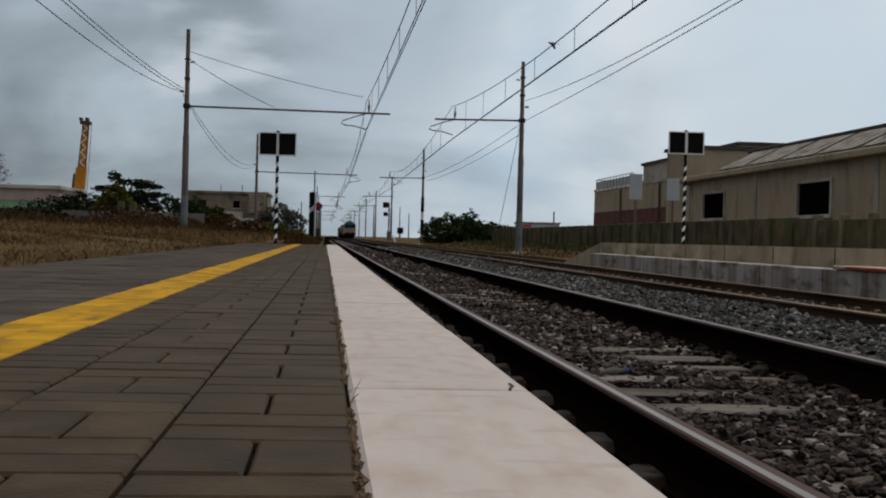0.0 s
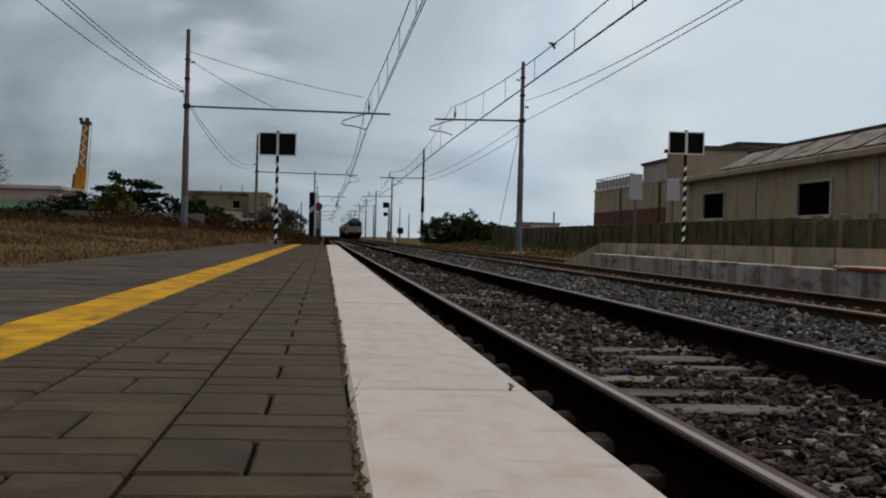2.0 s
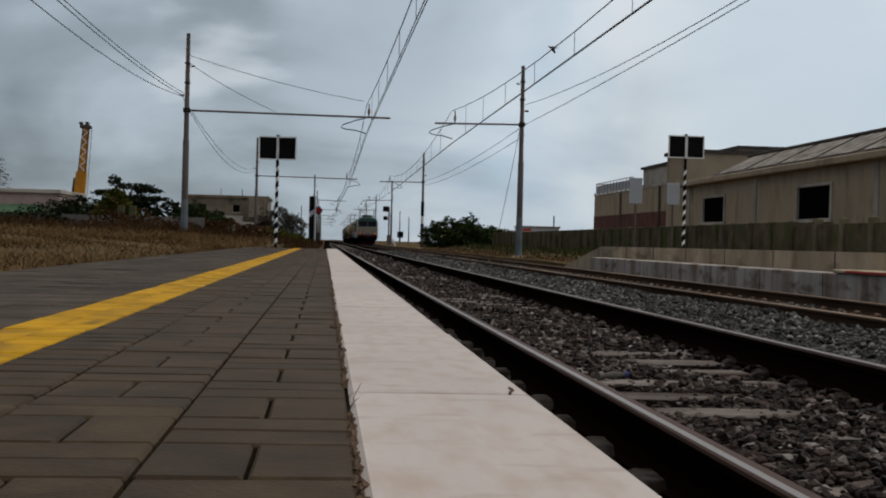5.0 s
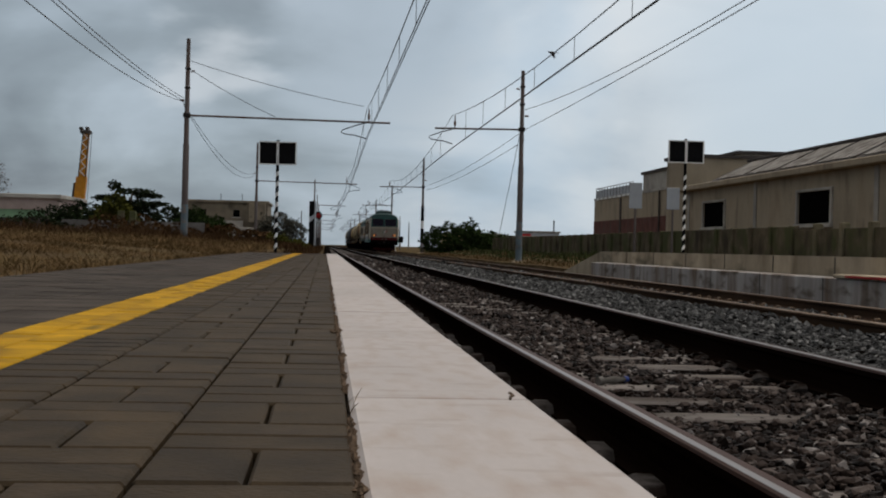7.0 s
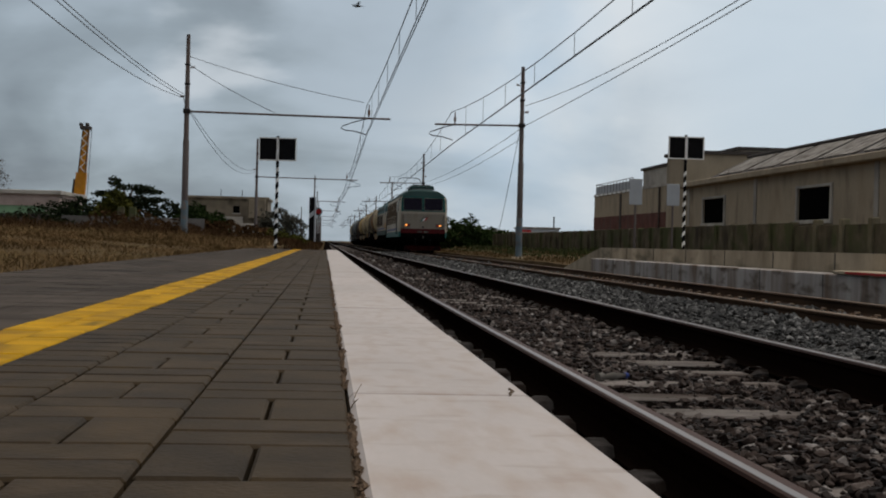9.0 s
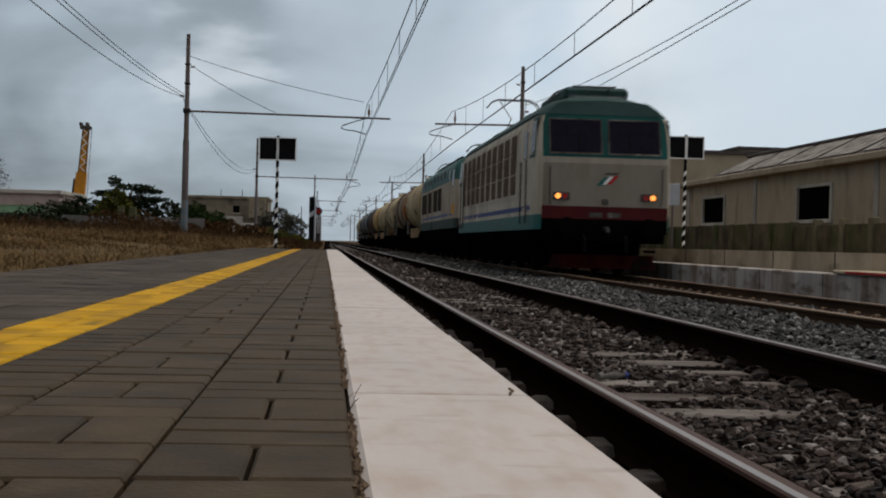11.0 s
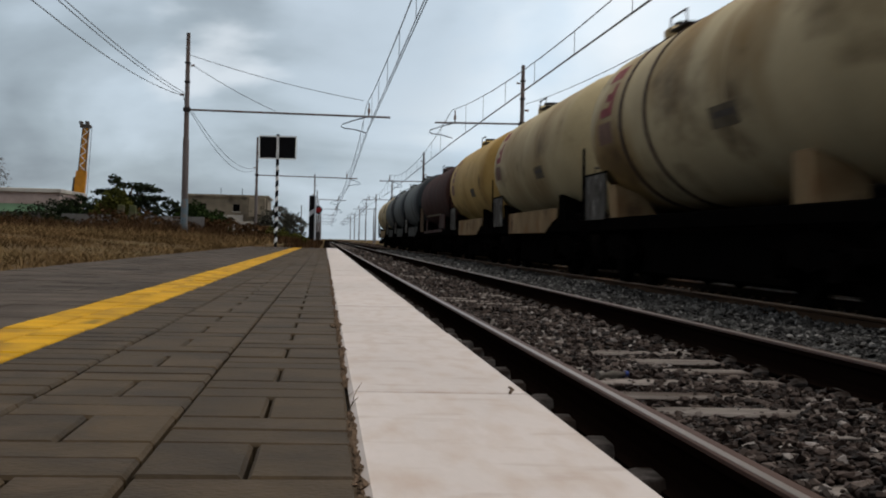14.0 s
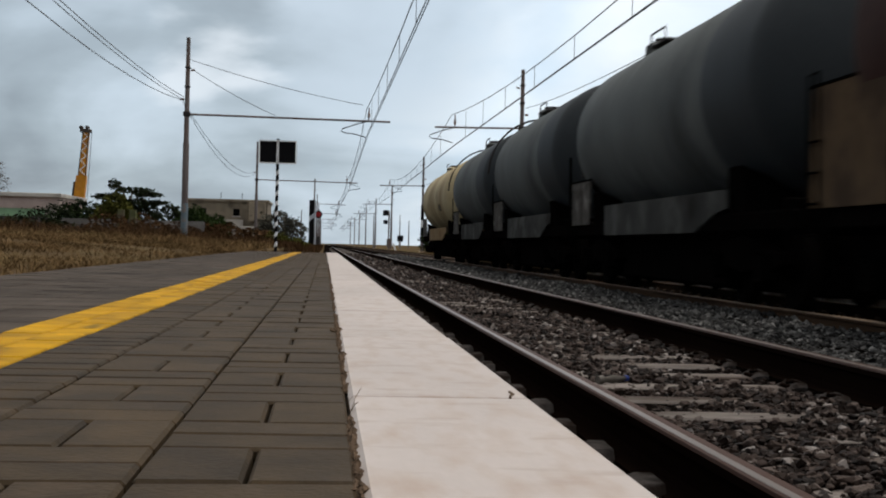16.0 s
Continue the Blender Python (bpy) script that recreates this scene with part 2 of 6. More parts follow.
M = {}
for args in (
    dict(name="paver", color=(0.052, 0.0345, 0.0170), rough=0.7, spread=0.38, scale=7, fine=130, bump=0.9, depth=0.002, each=0.26, vary=40, stain=(0.034, 0.024, 0.015), stain_scale=6, stain2=(0.066, 0.045, 0.026), stain2_scale=9, stain2_at=(0.56, 0.72)),
    dict(name="paver_grey", color=(0.080, 0.066, 0.055), rough=0.9, spec=0.05, scale=4, fine=160, bump=0.5, depth=0.002, each=0.25, stain=(0.048, 0.041, 0.035), stain_scale=1.2),
    dict(name="yellow_paint", color=(0.50, 0.275, 0.004), rough=0.65, spec=0.04, scale=6, fine=150, bump=0.4, depth=0.002, each=0.16, vary=40, stain=(0.27, 0.15, 0.012), stain_scale=5, stain_at=(0.46, 0.64), stain2=(0.16, 0.10, 0.02), stain2_scale=3, stain2_at=(0.60, 0.74), stretch2=(2.5, 0.5, 1)),
    dict(name="joint_sand", color=(0.012, 0.010, 0.009), rough=0.95, scale=20, fine=200),
    dict(name="white_stone", color=(0.445, 0.398, 0.374), rough=0.55, spread=0.08, scale=3, fine=90, bump=0.12, depth=0.002, each=0.06, vary=40, stain=(0.375, 0.305, 0.26), stain_scale=26, stain_at=(0.46, 0.76), stretch=(1.0, 0.3, 1.0), stain2=(0.31, 0.245, 0.205), stain2_scale=7, stain2_at=(0.56, 0.80), stretch2=(1.0, 2.2, 1.0)),
    dict(name="mortar", color=(0.10, 0.068, 0.045), rough=0.95, scale=30, fine=120, bump=0.8),
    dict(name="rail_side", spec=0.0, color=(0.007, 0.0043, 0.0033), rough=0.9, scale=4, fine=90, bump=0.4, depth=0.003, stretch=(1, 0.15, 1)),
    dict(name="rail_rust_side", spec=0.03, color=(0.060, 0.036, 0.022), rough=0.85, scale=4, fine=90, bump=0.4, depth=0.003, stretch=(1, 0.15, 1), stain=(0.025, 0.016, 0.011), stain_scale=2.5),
    dict(name="rail_head", color=(0.060, 0.030, 0.021), rough=0.6, metal=0.1, scale=3, fine=40, bump=0.05, stretch=(1, 0.05, 1), stain=(0.040, 0.021, 0.014), stain_scale=2, stain_at=(0.45, 0.7)),
    dict(name="rail_polish", color=(0.20, 0.165, 0.14), rough=0.34, metal=0.75, spread=0.2, scale=3, fine=40, bump=0.03, stretch=(1, 0.05, 1)),
    dict(name="rail_rusty", color=(0.13, 0.078, 0.048), rough=0.6, metal=0.3, scale=3, fine=60, bump=0.2, stretch=(1, 0.05, 1), stain=(0.28, 0.20, 0.14), stain_scale=2),
    dict(name="sleeper", color=(0.22, 0.195, 0.178), rough=0.9, spec=0.03, spread=0.35, scale=6, fine=90, bump=0.6, vary=40, stain=(0.062, 0.047, 0.039), stain_scale=4, stain_at=(0.44, 0.6), each=0.35, stretch=(0.3, 1, 1)),
    dict(name="rail_seat", color=(0.050, 0.045, 0.043), rough=0.95, spec=0.0, spread=0.4, scale=14, fine=90, bump=0.6, vary=40, stain=(0.018, 0.014, 0.012), stain_scale=9, stain_at=(0.45, 0.6)),
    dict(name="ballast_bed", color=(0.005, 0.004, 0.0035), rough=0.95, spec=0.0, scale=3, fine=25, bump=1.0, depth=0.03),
    dict(name="concrete", color=(0.39, 0.32, 0.23), rough=0.9, scale=1.5, fine=30, bump=0.3, stain=(0.19, 0.15, 0.10), stain_scale=1.2, stretch=(1, 1, 0.4), stain2=(0.13, 0.11, 0.075), stain2_scale=2.0, stain2_at=(0.54, 0.70), stretch2=(1, 0.35, 1.2)),
    dict(name="concrete_pale", color=(0.36, 0.33, 0.31), rough=0.9, scale=1.5, fine=30, bump=0.3, stain=(0.15, 0.105, 0.075), stain_scale=1.6, stain_at=(0.45, 0.66), stretch=(1, 1, 0.25), stain2=(0.11, 0.085, 0.065), stain2_scale=2.4, stain2_at=(0.54, 0.68), stretch2=(1, 0.5, 1.5)),
    dict(name="fence_post", color=(0.17, 0.145, 0.10), rough=0.9, spec=0.03, scale=1.5, fine=30, bump=0.3, vary=30, stain=(0.11, 0.10, 0.06), stain_scale=2.0),
    dict(name="plaster_tan", color=(0.36, 0.295, 0.215), rough=0.9, scale=0.5, fine=12, bump=0.2, stain=(0.26, 0.205, 0.145), stain_scale=0.5, stretch=(1, 1, 0.5), stain2=(0.19, 0.15, 0.11), stain2_scale=0.9, stain2_at=(0.56, 0.74), stretch2=(1, 1, 0.4)),
    dict(name="plaster_pale", color=(0.40, 0.37, 0.33), rough=0.9, scale=0.5, fine=12, bump=0.2, stain=(0.24, 0.22, 0.2), stain_scale=0.4),
    dict(name="plaster_old", color=(0.21, 0.175, 0.13), rough=0.9, scale=0.5, fine=12, bump=0.2, stain=(0.13, 0.105, 0.08), stain_scale=0.4, stain2=(0.08, 0.07, 0.055), stain2_scale=0.6, stain2_at=(0.56, 0.7)),
    dict(name="plaster_yellow", color=(0.45, 0.36, 0.17), rough=0.9, scale=0.5, fine=12, bump=0.2),
    dict(name="plaster_green", color=(0.22, 0.36, 0.22), rough=0.9, scale=0.5, fine=12, bump=0.2),
    dict(name="plaster_pink", color=(0.42, 0.33, 0.30), rough=0.9, scale=0.5, fine=12, bump=0.2),
    dict(name="brick_red", color=(0.12, 0.05, 0.04), rough=0.9, scale=1, fine=14, bump=0.3, stain=(0.1, 0.06, 0.05), stain_scale=0.6),
    dict(name="roof_sheet", color=(0.27, 0.25, 0.225), rough=0.85, scale=1, fine=20, bump=0.3, vary=30, stain=(0.12, 0.10, 0.085), stain_scale=1.6, stain_at=(0.45, 0.65)),
    dict(name="fence_panel", color=(0.115, 0.095, 0.065), rough=0.95, spec=0.03, spread=0.35, scale=1.6, fine=14, bump=0.4, stain=(0.070, 0.074, 0.036), stain_scale=0.9, stain_at=(0.44, 0.6), stain2=(0.055, 0.045, 0.033), stain2_scale=1.1, stain2_at=(0.52, 0.66), stretch2=(1, 1, 0.5)),
    dict(name="wall_grey", color=(0.15, 0.14, 0.135), rough=0.9, scale=1, fine=15, bump=0.3, stain=(0.09, 0.08, 0.07), stain_scale=0.8),
    dict(name="dark_trim", color=(0.07, 0.06, 0.055), rough=0.8, scale=2, fine=30),
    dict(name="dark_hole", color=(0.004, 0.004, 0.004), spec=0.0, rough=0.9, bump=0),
    dict(name="mast_paint", color=(0.13, 0.11, 0.105), rough=0.7, scale=1, fine=30, bump=0.2, stain=(0.13, 0.085, 0.07), stain_scale=1.5, stretch=(1, 1, 0.3)),
    dict(name="mast_blue", color=(0.12, 0.16, 0.185), rough=0.7, scale=2, fine=30, bump=0.2, stain=(0.2, 0.14, 0.11), stain_scale=3),
    dict(name="steel_dark", color=(0.035, 0.032, 0.032), rough=0.7, spec=0.05, scale=3, fine=40),
    dict(name="wire", color=(0.10, 0.10, 0.11), rough=0.6, metal=0.3, bump=0),
    dict(name="cable_grey", color=(0.17, 0.18, 0.195), rough=0.8, spec=0.03, bump=0),
    dict(name="insulator", color=(0.16, 0.1, 0.08), rough=0.3, bump=0),
    dict(name="white_paint", color=(0.72, 0.72, 0.72), rough=0.5, spread=0.08, scale=5, fine=40, bump=0.05),
    dict(name="black_paint", color=(0.007, 0.007, 0.008), spec=0.03, rough=0.6, bump=0),
    dict(name="sign_grey", color=(0.36, 0.38, 0.41), rough=0.6, spread=0.1, scale=2, fine=40, bump=0),
    dict(name="red_paint", color=(0.40, 0.03, 0.03), rough=0.5, scale=3, fine=40, bump=0.05),
    dict(name="crane_yellow", color=(0.50, 0.21, 0.02), rough=0.55, scale=1, fine=20, bump=0.1, stain=(0.35, 0.15, 0.03), stain_scale=0.8),
    dict(name="earth", color=(0.095, 0.068, 0.040), rough=1.0, spec=0.0, scale=0.4, fine=8, bump=0.6, depth=0.05, stain=(0.085, 0.075, 0.036), stain_scale=0.2),
    dict(name="dry_grass", color=(0.175, 0.112, 0.054), rough=0.95, spec=0.0, scale=0.3, fine=3, bump=0, each=0.28, stain=(0.085, 0.056, 0.026), stain_scale=0.35, stain_at=(0.42, 0.6), stain2=(0.17, 0.125, 0.06), stain2_scale=0.25),
    dict(name="green_grass", color=(0.058, 0.066, 0.022), rough=0.9, scale=0.3, fine=3, bump=0, each=0.5),
    dict(name="rust_weed", color=(0.075, 0.042, 0.021), rough=0.95, spec=0.0, scale=0.3, fine=3, bump=0, each=0.5),
    dict(name="leaf_dark", color=(0.022, 0.031, 0.015), rough=0.85, spec=0.03, scale=0.5, fine=3, bump=0, each=0.6),
    dict(name="leaf_green", color=(0.030, 0.050, 0.014), rough=0.85, spec=0.03, scale=0.5, fine=3, bump=0, each=0.6),
    dict(name="leaf_yellow", color=(0.085, 0.085, 0.017), rough=0.85, spec=0.03, scale=0.5, fine=3, bump=0, each=0.5, stain=(0.05, 0.06, 0.016), stain_scale=0.8),
    dict(name="leaf_grey", color=(0.090, 0.086, 0.068), rough=0.85, spec=0.03, scale=0.5, fine=3, bump=0, each=0.5),
    dict(name="bark", color=(0.09, 0.065, 0.05), rough=0.95, scale=4, fine=30, bump=0.6),
    dict(name="loco_white", color=(0.48, 0.435, 0.36), rough=0.55, spec=0.05, spread=0.1, scale=1, fine=25, bump=0.04, stain=(0.22, 0.18, 0.135), stain_scale=0.9, stain_at=(0.48, 0.75), stretch=(1.6, 1.6, 0.3), stain2=(0.13, 0.095, 0.065), stain2_scale=1.6, stain2_at=(0.60, 0.74), stretch2=(1, 1.5, 0.35)),
    # darker copy of loco_white: the front's shade put into the colour, plus stains
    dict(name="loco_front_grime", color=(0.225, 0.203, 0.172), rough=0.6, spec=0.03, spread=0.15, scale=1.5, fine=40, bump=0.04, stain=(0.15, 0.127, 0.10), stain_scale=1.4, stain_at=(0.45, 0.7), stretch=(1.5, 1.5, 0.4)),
    dict(name="loco_white_dirty", color=(0.41, 0.355, 0.285), rough=0.6, spec=0.04, spread=0.15, scale=1, fine=25, bump=0.04, stain=(0.24, 0.19, 0.145), stain_scale=0.9, stain_at=(0.45, 0.7), stretch=(1.6, 1.6, 0.3), stain2=(0.075, 0.055, 0.04), stain2_scale=1.3, stain2_at=(0.58, 0.72), stretch2=(1, 1.5, 0.35)),
    dict(name="pane_brown", color=(0.030, 0.020, 0.014), rough=0.7, spec=0.02, spread=0.4, scale=2, fine=30, bump=0.1),
    dict(name="panel_faded", color=(0.13, 0.11, 0.08), rough=0.8, spec=0.02, spread=0.3, scale=3, fine=30, bump=0),
    dict(name="loco_teal", color=(0.014, 0.10, 0.092), rough=0.45, spread=0.15, scale=1, fine=25, bump=0.04, stain=(0.025, 0.075, 0.07), stain_scale=1),
    dict(name="loco_teal_dark", color=(0.010, 0.060, 0.056), rough=0.55, spec=0.05, spread=0.2, scale=1, fine=25, bump=0.04, stain=(0.012, 0.035, 0.033), stain_scale=1.2),
    dict(name="loco_teal_dull", color=(0.035, 0.105, 0.10), rough=0.55, spread=0.15, scale=1, fine=25, bump=0.04, stain=(0.03, 0.06, 0.056), stain_scale=1),
    dict(name="loco_green_dark", color=(0.018, 0.040, 0.033), rough=0.6, spread=0.2, scale=1, fine=25, bump=0.05, stain=(0.025, 0.025, 0.02), stain_scale=1),
    dict(name="loco_blue", color=(0.02, 0.04, 0.17), rough=0.5, spread=0.15, scale=1, fine=25, bump=0),
    dict(name="loco_red", color=(0.060, 0.004, 0.005), rough=0.5, spread=0.2, scale=1, fine=25, bump=0.05),
    dict(name="plough_red", color=(0.022, 0.003, 0.003), rough=0.8, spec=0.02, spread=0.5, scale=3, fine=25, bump=0.2, stain=(0.006, 0.004, 0.004), stain_scale=2.5),
    dict(name="grille_brown", color=(0.105, 0.075, 0.050), rough=0.85, spec=0.05, spread=0.3, scale=2, fine=40, bump=0.3),
    dict(name="loco_orange", color=(0.55, 0.25, 0.03), rough=0.6, spread=0.2, scale=2, fine=30, bump=0),
    dict(name="cab_glass", color=(0.010, 0.009, 0.016), spec=0.025, rough=0.2, bump=0),
    dict(name="roof_grey", color=(0.022, 0.050, 0.048), rough=0.7, scale=1, fine=20),
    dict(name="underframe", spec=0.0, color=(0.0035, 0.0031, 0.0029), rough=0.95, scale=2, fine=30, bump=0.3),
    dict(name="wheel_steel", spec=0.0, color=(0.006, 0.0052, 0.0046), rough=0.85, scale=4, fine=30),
    dict(name="headlamp", color=(0.5, 0.2, 0.05), rough=0.3, bump=0, glow=(1.0, 0.34, 0.07, 1.6)),
    dict(name="marker_red", color=(0.35, 0.02, 0.02), rough=0.3, bump=0),
    dict(name="tank_cream", color=(0.43, 0.355, 0.215), rough=0.6, spec=0.03, spread=0.14, scale=0.7, fine=20, bump=0.05, vary=60, stain=(0.23, 0.165, 0.085), stain_scale=0.5, stain_at=(0.44, 0.7), stretch=(1, 0.8, 0.8), stain2=(0.085, 0.058, 0.032), stain2_scale=0.75, stain2_at=(0.57, 0.76), stretch2=(1, 0.6, 1.1)),
    dict(name="tank_grey_cream", color=(0.42, 0.35, 0.22), rough=0.6, spec=0.03, spread=0.14, scale=0.7, fine=20, bump=0.05, vary=60, stain=(0.22, 0.145, 0.06), stain_scale=0.45, stain_at=(0.46, 0.66), stretch=(1, 0.8, 0.8), stain2=(0.075, 0.047, 0.025), stain2_scale=0.7, stain2_at=(0.56, 0.72), stretch2=(1, 0.5, 1.2)),
    dict(name="tank_yellow", color=(0.43, 0.295, 0.115), rough=0.6, spec=0.03, spread=0.14, scale=0.7, fine=20, bump=0.05, vary=60, stain=(0.25, 0.15, 0.045), stain_scale=0.5, stain_at=(0.46, 0.68), stretch=(1, 0.8, 0.8), stain2=(0.065, 0.047, 0.022), stain2_scale=0.8, stain2_at=(0.58, 0.72), stretch2=(1, 0.7, 1)),
    dict(name="tank_rust", color=(0.27, 0.225, 0.165), rough=0.65, spec=0.02, spread=0.25, scale=1, fine=20, bump=0.05, stain=(0.15, 0.075, 0.034), stain_scale=0.5, stain_at=(0.50, 0.62), stain2=(0.055, 0.028, 0.02), stain2_scale=0.8, stain2_at=(0.58, 0.70)),
    dict(name="rust_coat", color=(0.27, 0.115, 0.04), rough=0.7, spec=0.02, spread=0.3, scale=1, fine=20, bump=0.05, stain=(0.25, 0.205, 0.15), stain_scale=0.55, stain_at=(0.46, 0.58), stain2=(0.07, 0.036, 0.02), stain2_scale=0.9, stain2_at=(0.58, 0.70)),
    dict(name="tank_brown", color=(0.050, 0.024, 0.020), rough=0.65, spec=0.02, spread=0.2, scale=0.7, fine=20, bump=0.05, stain=(0.040, 0.028, 0.026), stain_scale=0.6, stain2=(0.075, 0.045, 0.038), stain2_scale=0.5),
    dict(name="tank_grey", color=(0.105, 0.113, 0.112), rough=0.6, spec=0.03, spread=0.15, scale=0.7, fine=20, bump=0.05, vary=60, stain=(0.05, 0.053, 0.053), stain_scale=0.5, stain_at=(0.46, 0.7), stain2=(0.14, 0.15, 0.148), stain2_scale=0.8, stain2_at=(0.60, 0.76), stretch2=(1, 1.4, 0.5)),
    dict(name="tank_dark", color=(0.03, 0.035, 0.039), rough=0.6, spread=0.2, scale=0.7, fine=20, bump=0.05),
    dict(name="skirt_dark", color=(0.050, 0.050, 0.047), rough=0.8, spec=0.02, spread=0.3, scale=1, fine=20, bump=0.1, vary=60, stain=(0.09, 0.09, 0.085), stain_scale=1.5, stain_at=(0.52, 0.68), stain2=(0.022, 0.02, 0.018), stain2_scale=1.3),
    dict(name="band_brown", color=(0.04, 0.022, 0.018), rough=0.7, spread=0.3, scale=2, fine=30, bump=0.1),
    dict(name="skirt_rust", color=(0.23, 0.16, 0.09), rough=0.8, spec=0.02, spread=0.25, scale=1, fine=20, bump=0.1, vary=60, stain=(0.17, 0.095, 0.045), stain_scale=1.2, stain2=(0.06, 0.042, 0.028), stain2_scale=1.3, stain2_at=(0.56, 0.68)),
    dict(name="plate_grey", color=(0.085, 0.078, 0.070), rough=0.7, spec=0.02, spread=0.3, scale=3, fine=30, bump=0.1, vary=60, stain=(0.20, 0.19, 0.175), stain_scale=3.5, stain_at=(0.55, 0.66), stain2=(0.04, 0.034, 0.03), stain2_scale=3, stain2_at=(0.5, 0.62)),
    dict(name="plate_tan", color=(0.115, 0.078, 0.048), rough=0.8, spec=0.02, spread=0.3, scale=2, fine=30, bump=0.1, vary=60, stain=(0.055, 0.038, 0.026), stain_scale=2.0, stain_at=(0.45, 0.62)),
    dict(name="letter_red", color=(0.20, 0.042, 0.045), rough=0.7, spread=0.25, scale=3, fine=30, bump=0, stain=(0.26, 0.15, 0.10), stain_scale=2.5, stain_at=(0.54, 0.68)),
    dict(name="letter_brown", color=(0.15, 0.085, 0.062), rough=0.7, spread=0.25, scale=3, fine=30, bump=0),
    dict(name="feather", color=(0.05, 0.045, 0.045), rough=0.8, bump=0),
):
    M[args["name"]] = material(**args)


def stone_material():
    """Crushed stone: mostly dark pieces, a few pale ones; browner on the running track, bluer grey beside it."""
    m = bpy.data.materials.new("ballast")
    m.use_nodes = True
    n, k = m.node_tree.nodes, m.node_tree.links
    b = n["Principled BSDF"]
    b.inputs["Roughness"].default_value, b.inputs["Specular IOR Level"].default_value = 0.7, 0.12
    geo, tc = n.new("ShaderNodeNewGeometry"), n.new("ShaderNodeTexCoord")
    sep = n.new("ShaderNodeSeparateXYZ")
    k.new(tc.outputs["Object"], sep.inputs[0])

    def stops(rows):
        r = n.new("ShaderNodeValToRGB")
        e = r.color_ramp.elements
        while len(e) < len(rows):
            e.new(0.5)
        for el, (p, c) in zip(e, rows):
            el.position, el.color = p, (*c, 1)
        k.new(geo.outputs["Random Per Island"], r.inputs[0])
        return r.outputs[0]

    brown = stops([(0.0, (0.004, 0.0026, 0.002)), (0.45, (0.0175, 0.0105, 0.0078)), (0.75, (0.042, 0.029, 0.0235)), (0.92, (0.092, 0.072, 0.062)), (1.0, (0.27, 0.245, 0.23))])
    grey = stops([(0.0, (0.008, 0.0077, 0.0074)), (0.45, (0.032, 0.031, 0.030)), (0.75, (0.066, 0.065, 0.063)), (0.93, (0.125, 0.122, 0.118)), (1.0, (0.26, 0.25, 0.24))])
    rng_x = n.new("ShaderNodeMapRange")
    for i, v in ((1, 2.5), (2, 3.2), (3, 0.0), (4, 1.0)):
        rng_x.inputs[i].default_value = v
    k.new(sep.outputs[0], rng_x.inputs[0])
    mixed = n.new("ShaderNodeMix")
    mixed.data_type = "RGBA"
    k.new(rng_x.outputs[0], mixed.inputs[0])
    k.new(brown, mixed.inputs[6])
    k.new(grey, mixed.inputs[7])
    grain = n.new("ShaderNodeTexNoise")
    grain.inputs["Scale"].default_value, grain.inputs["Detail"].default_value = 60.0, 4.0
    k.new(tc.outputs["Object"], grain.inputs["Vector"])
    speck = n.new("ShaderNodeMix")
    speck.data_type, speck.blend_type = "RGBA", "MULTIPLY"
    speck.inputs[0].default_value = 0.6
    k.new(mixed.outputs[2], speck.inputs[6])
    k.new(grain.outputs[0], speck.inputs[7])
    bright = n.new("ShaderNodeVectorMath")
    bright.operation = "SCALE"
    bright.inputs["Scale"].default_value = 1.35
    k.new(speck.outputs[2], bright.inputs[0])
    k.new(bright.outputs[0], b.inputs["Base Color"])
    bp = n.new("ShaderNodeBump")
    bp.inputs["Strength"].default_value, bp.inputs["Distance"].default_value = 0.6, 0.006
    k.new(grain.outputs[0], bp.inputs["Height"])
    k.new(bp.outputs[0], b.inputs["Normal"])
    return m


M["ballast"] = stone_material()


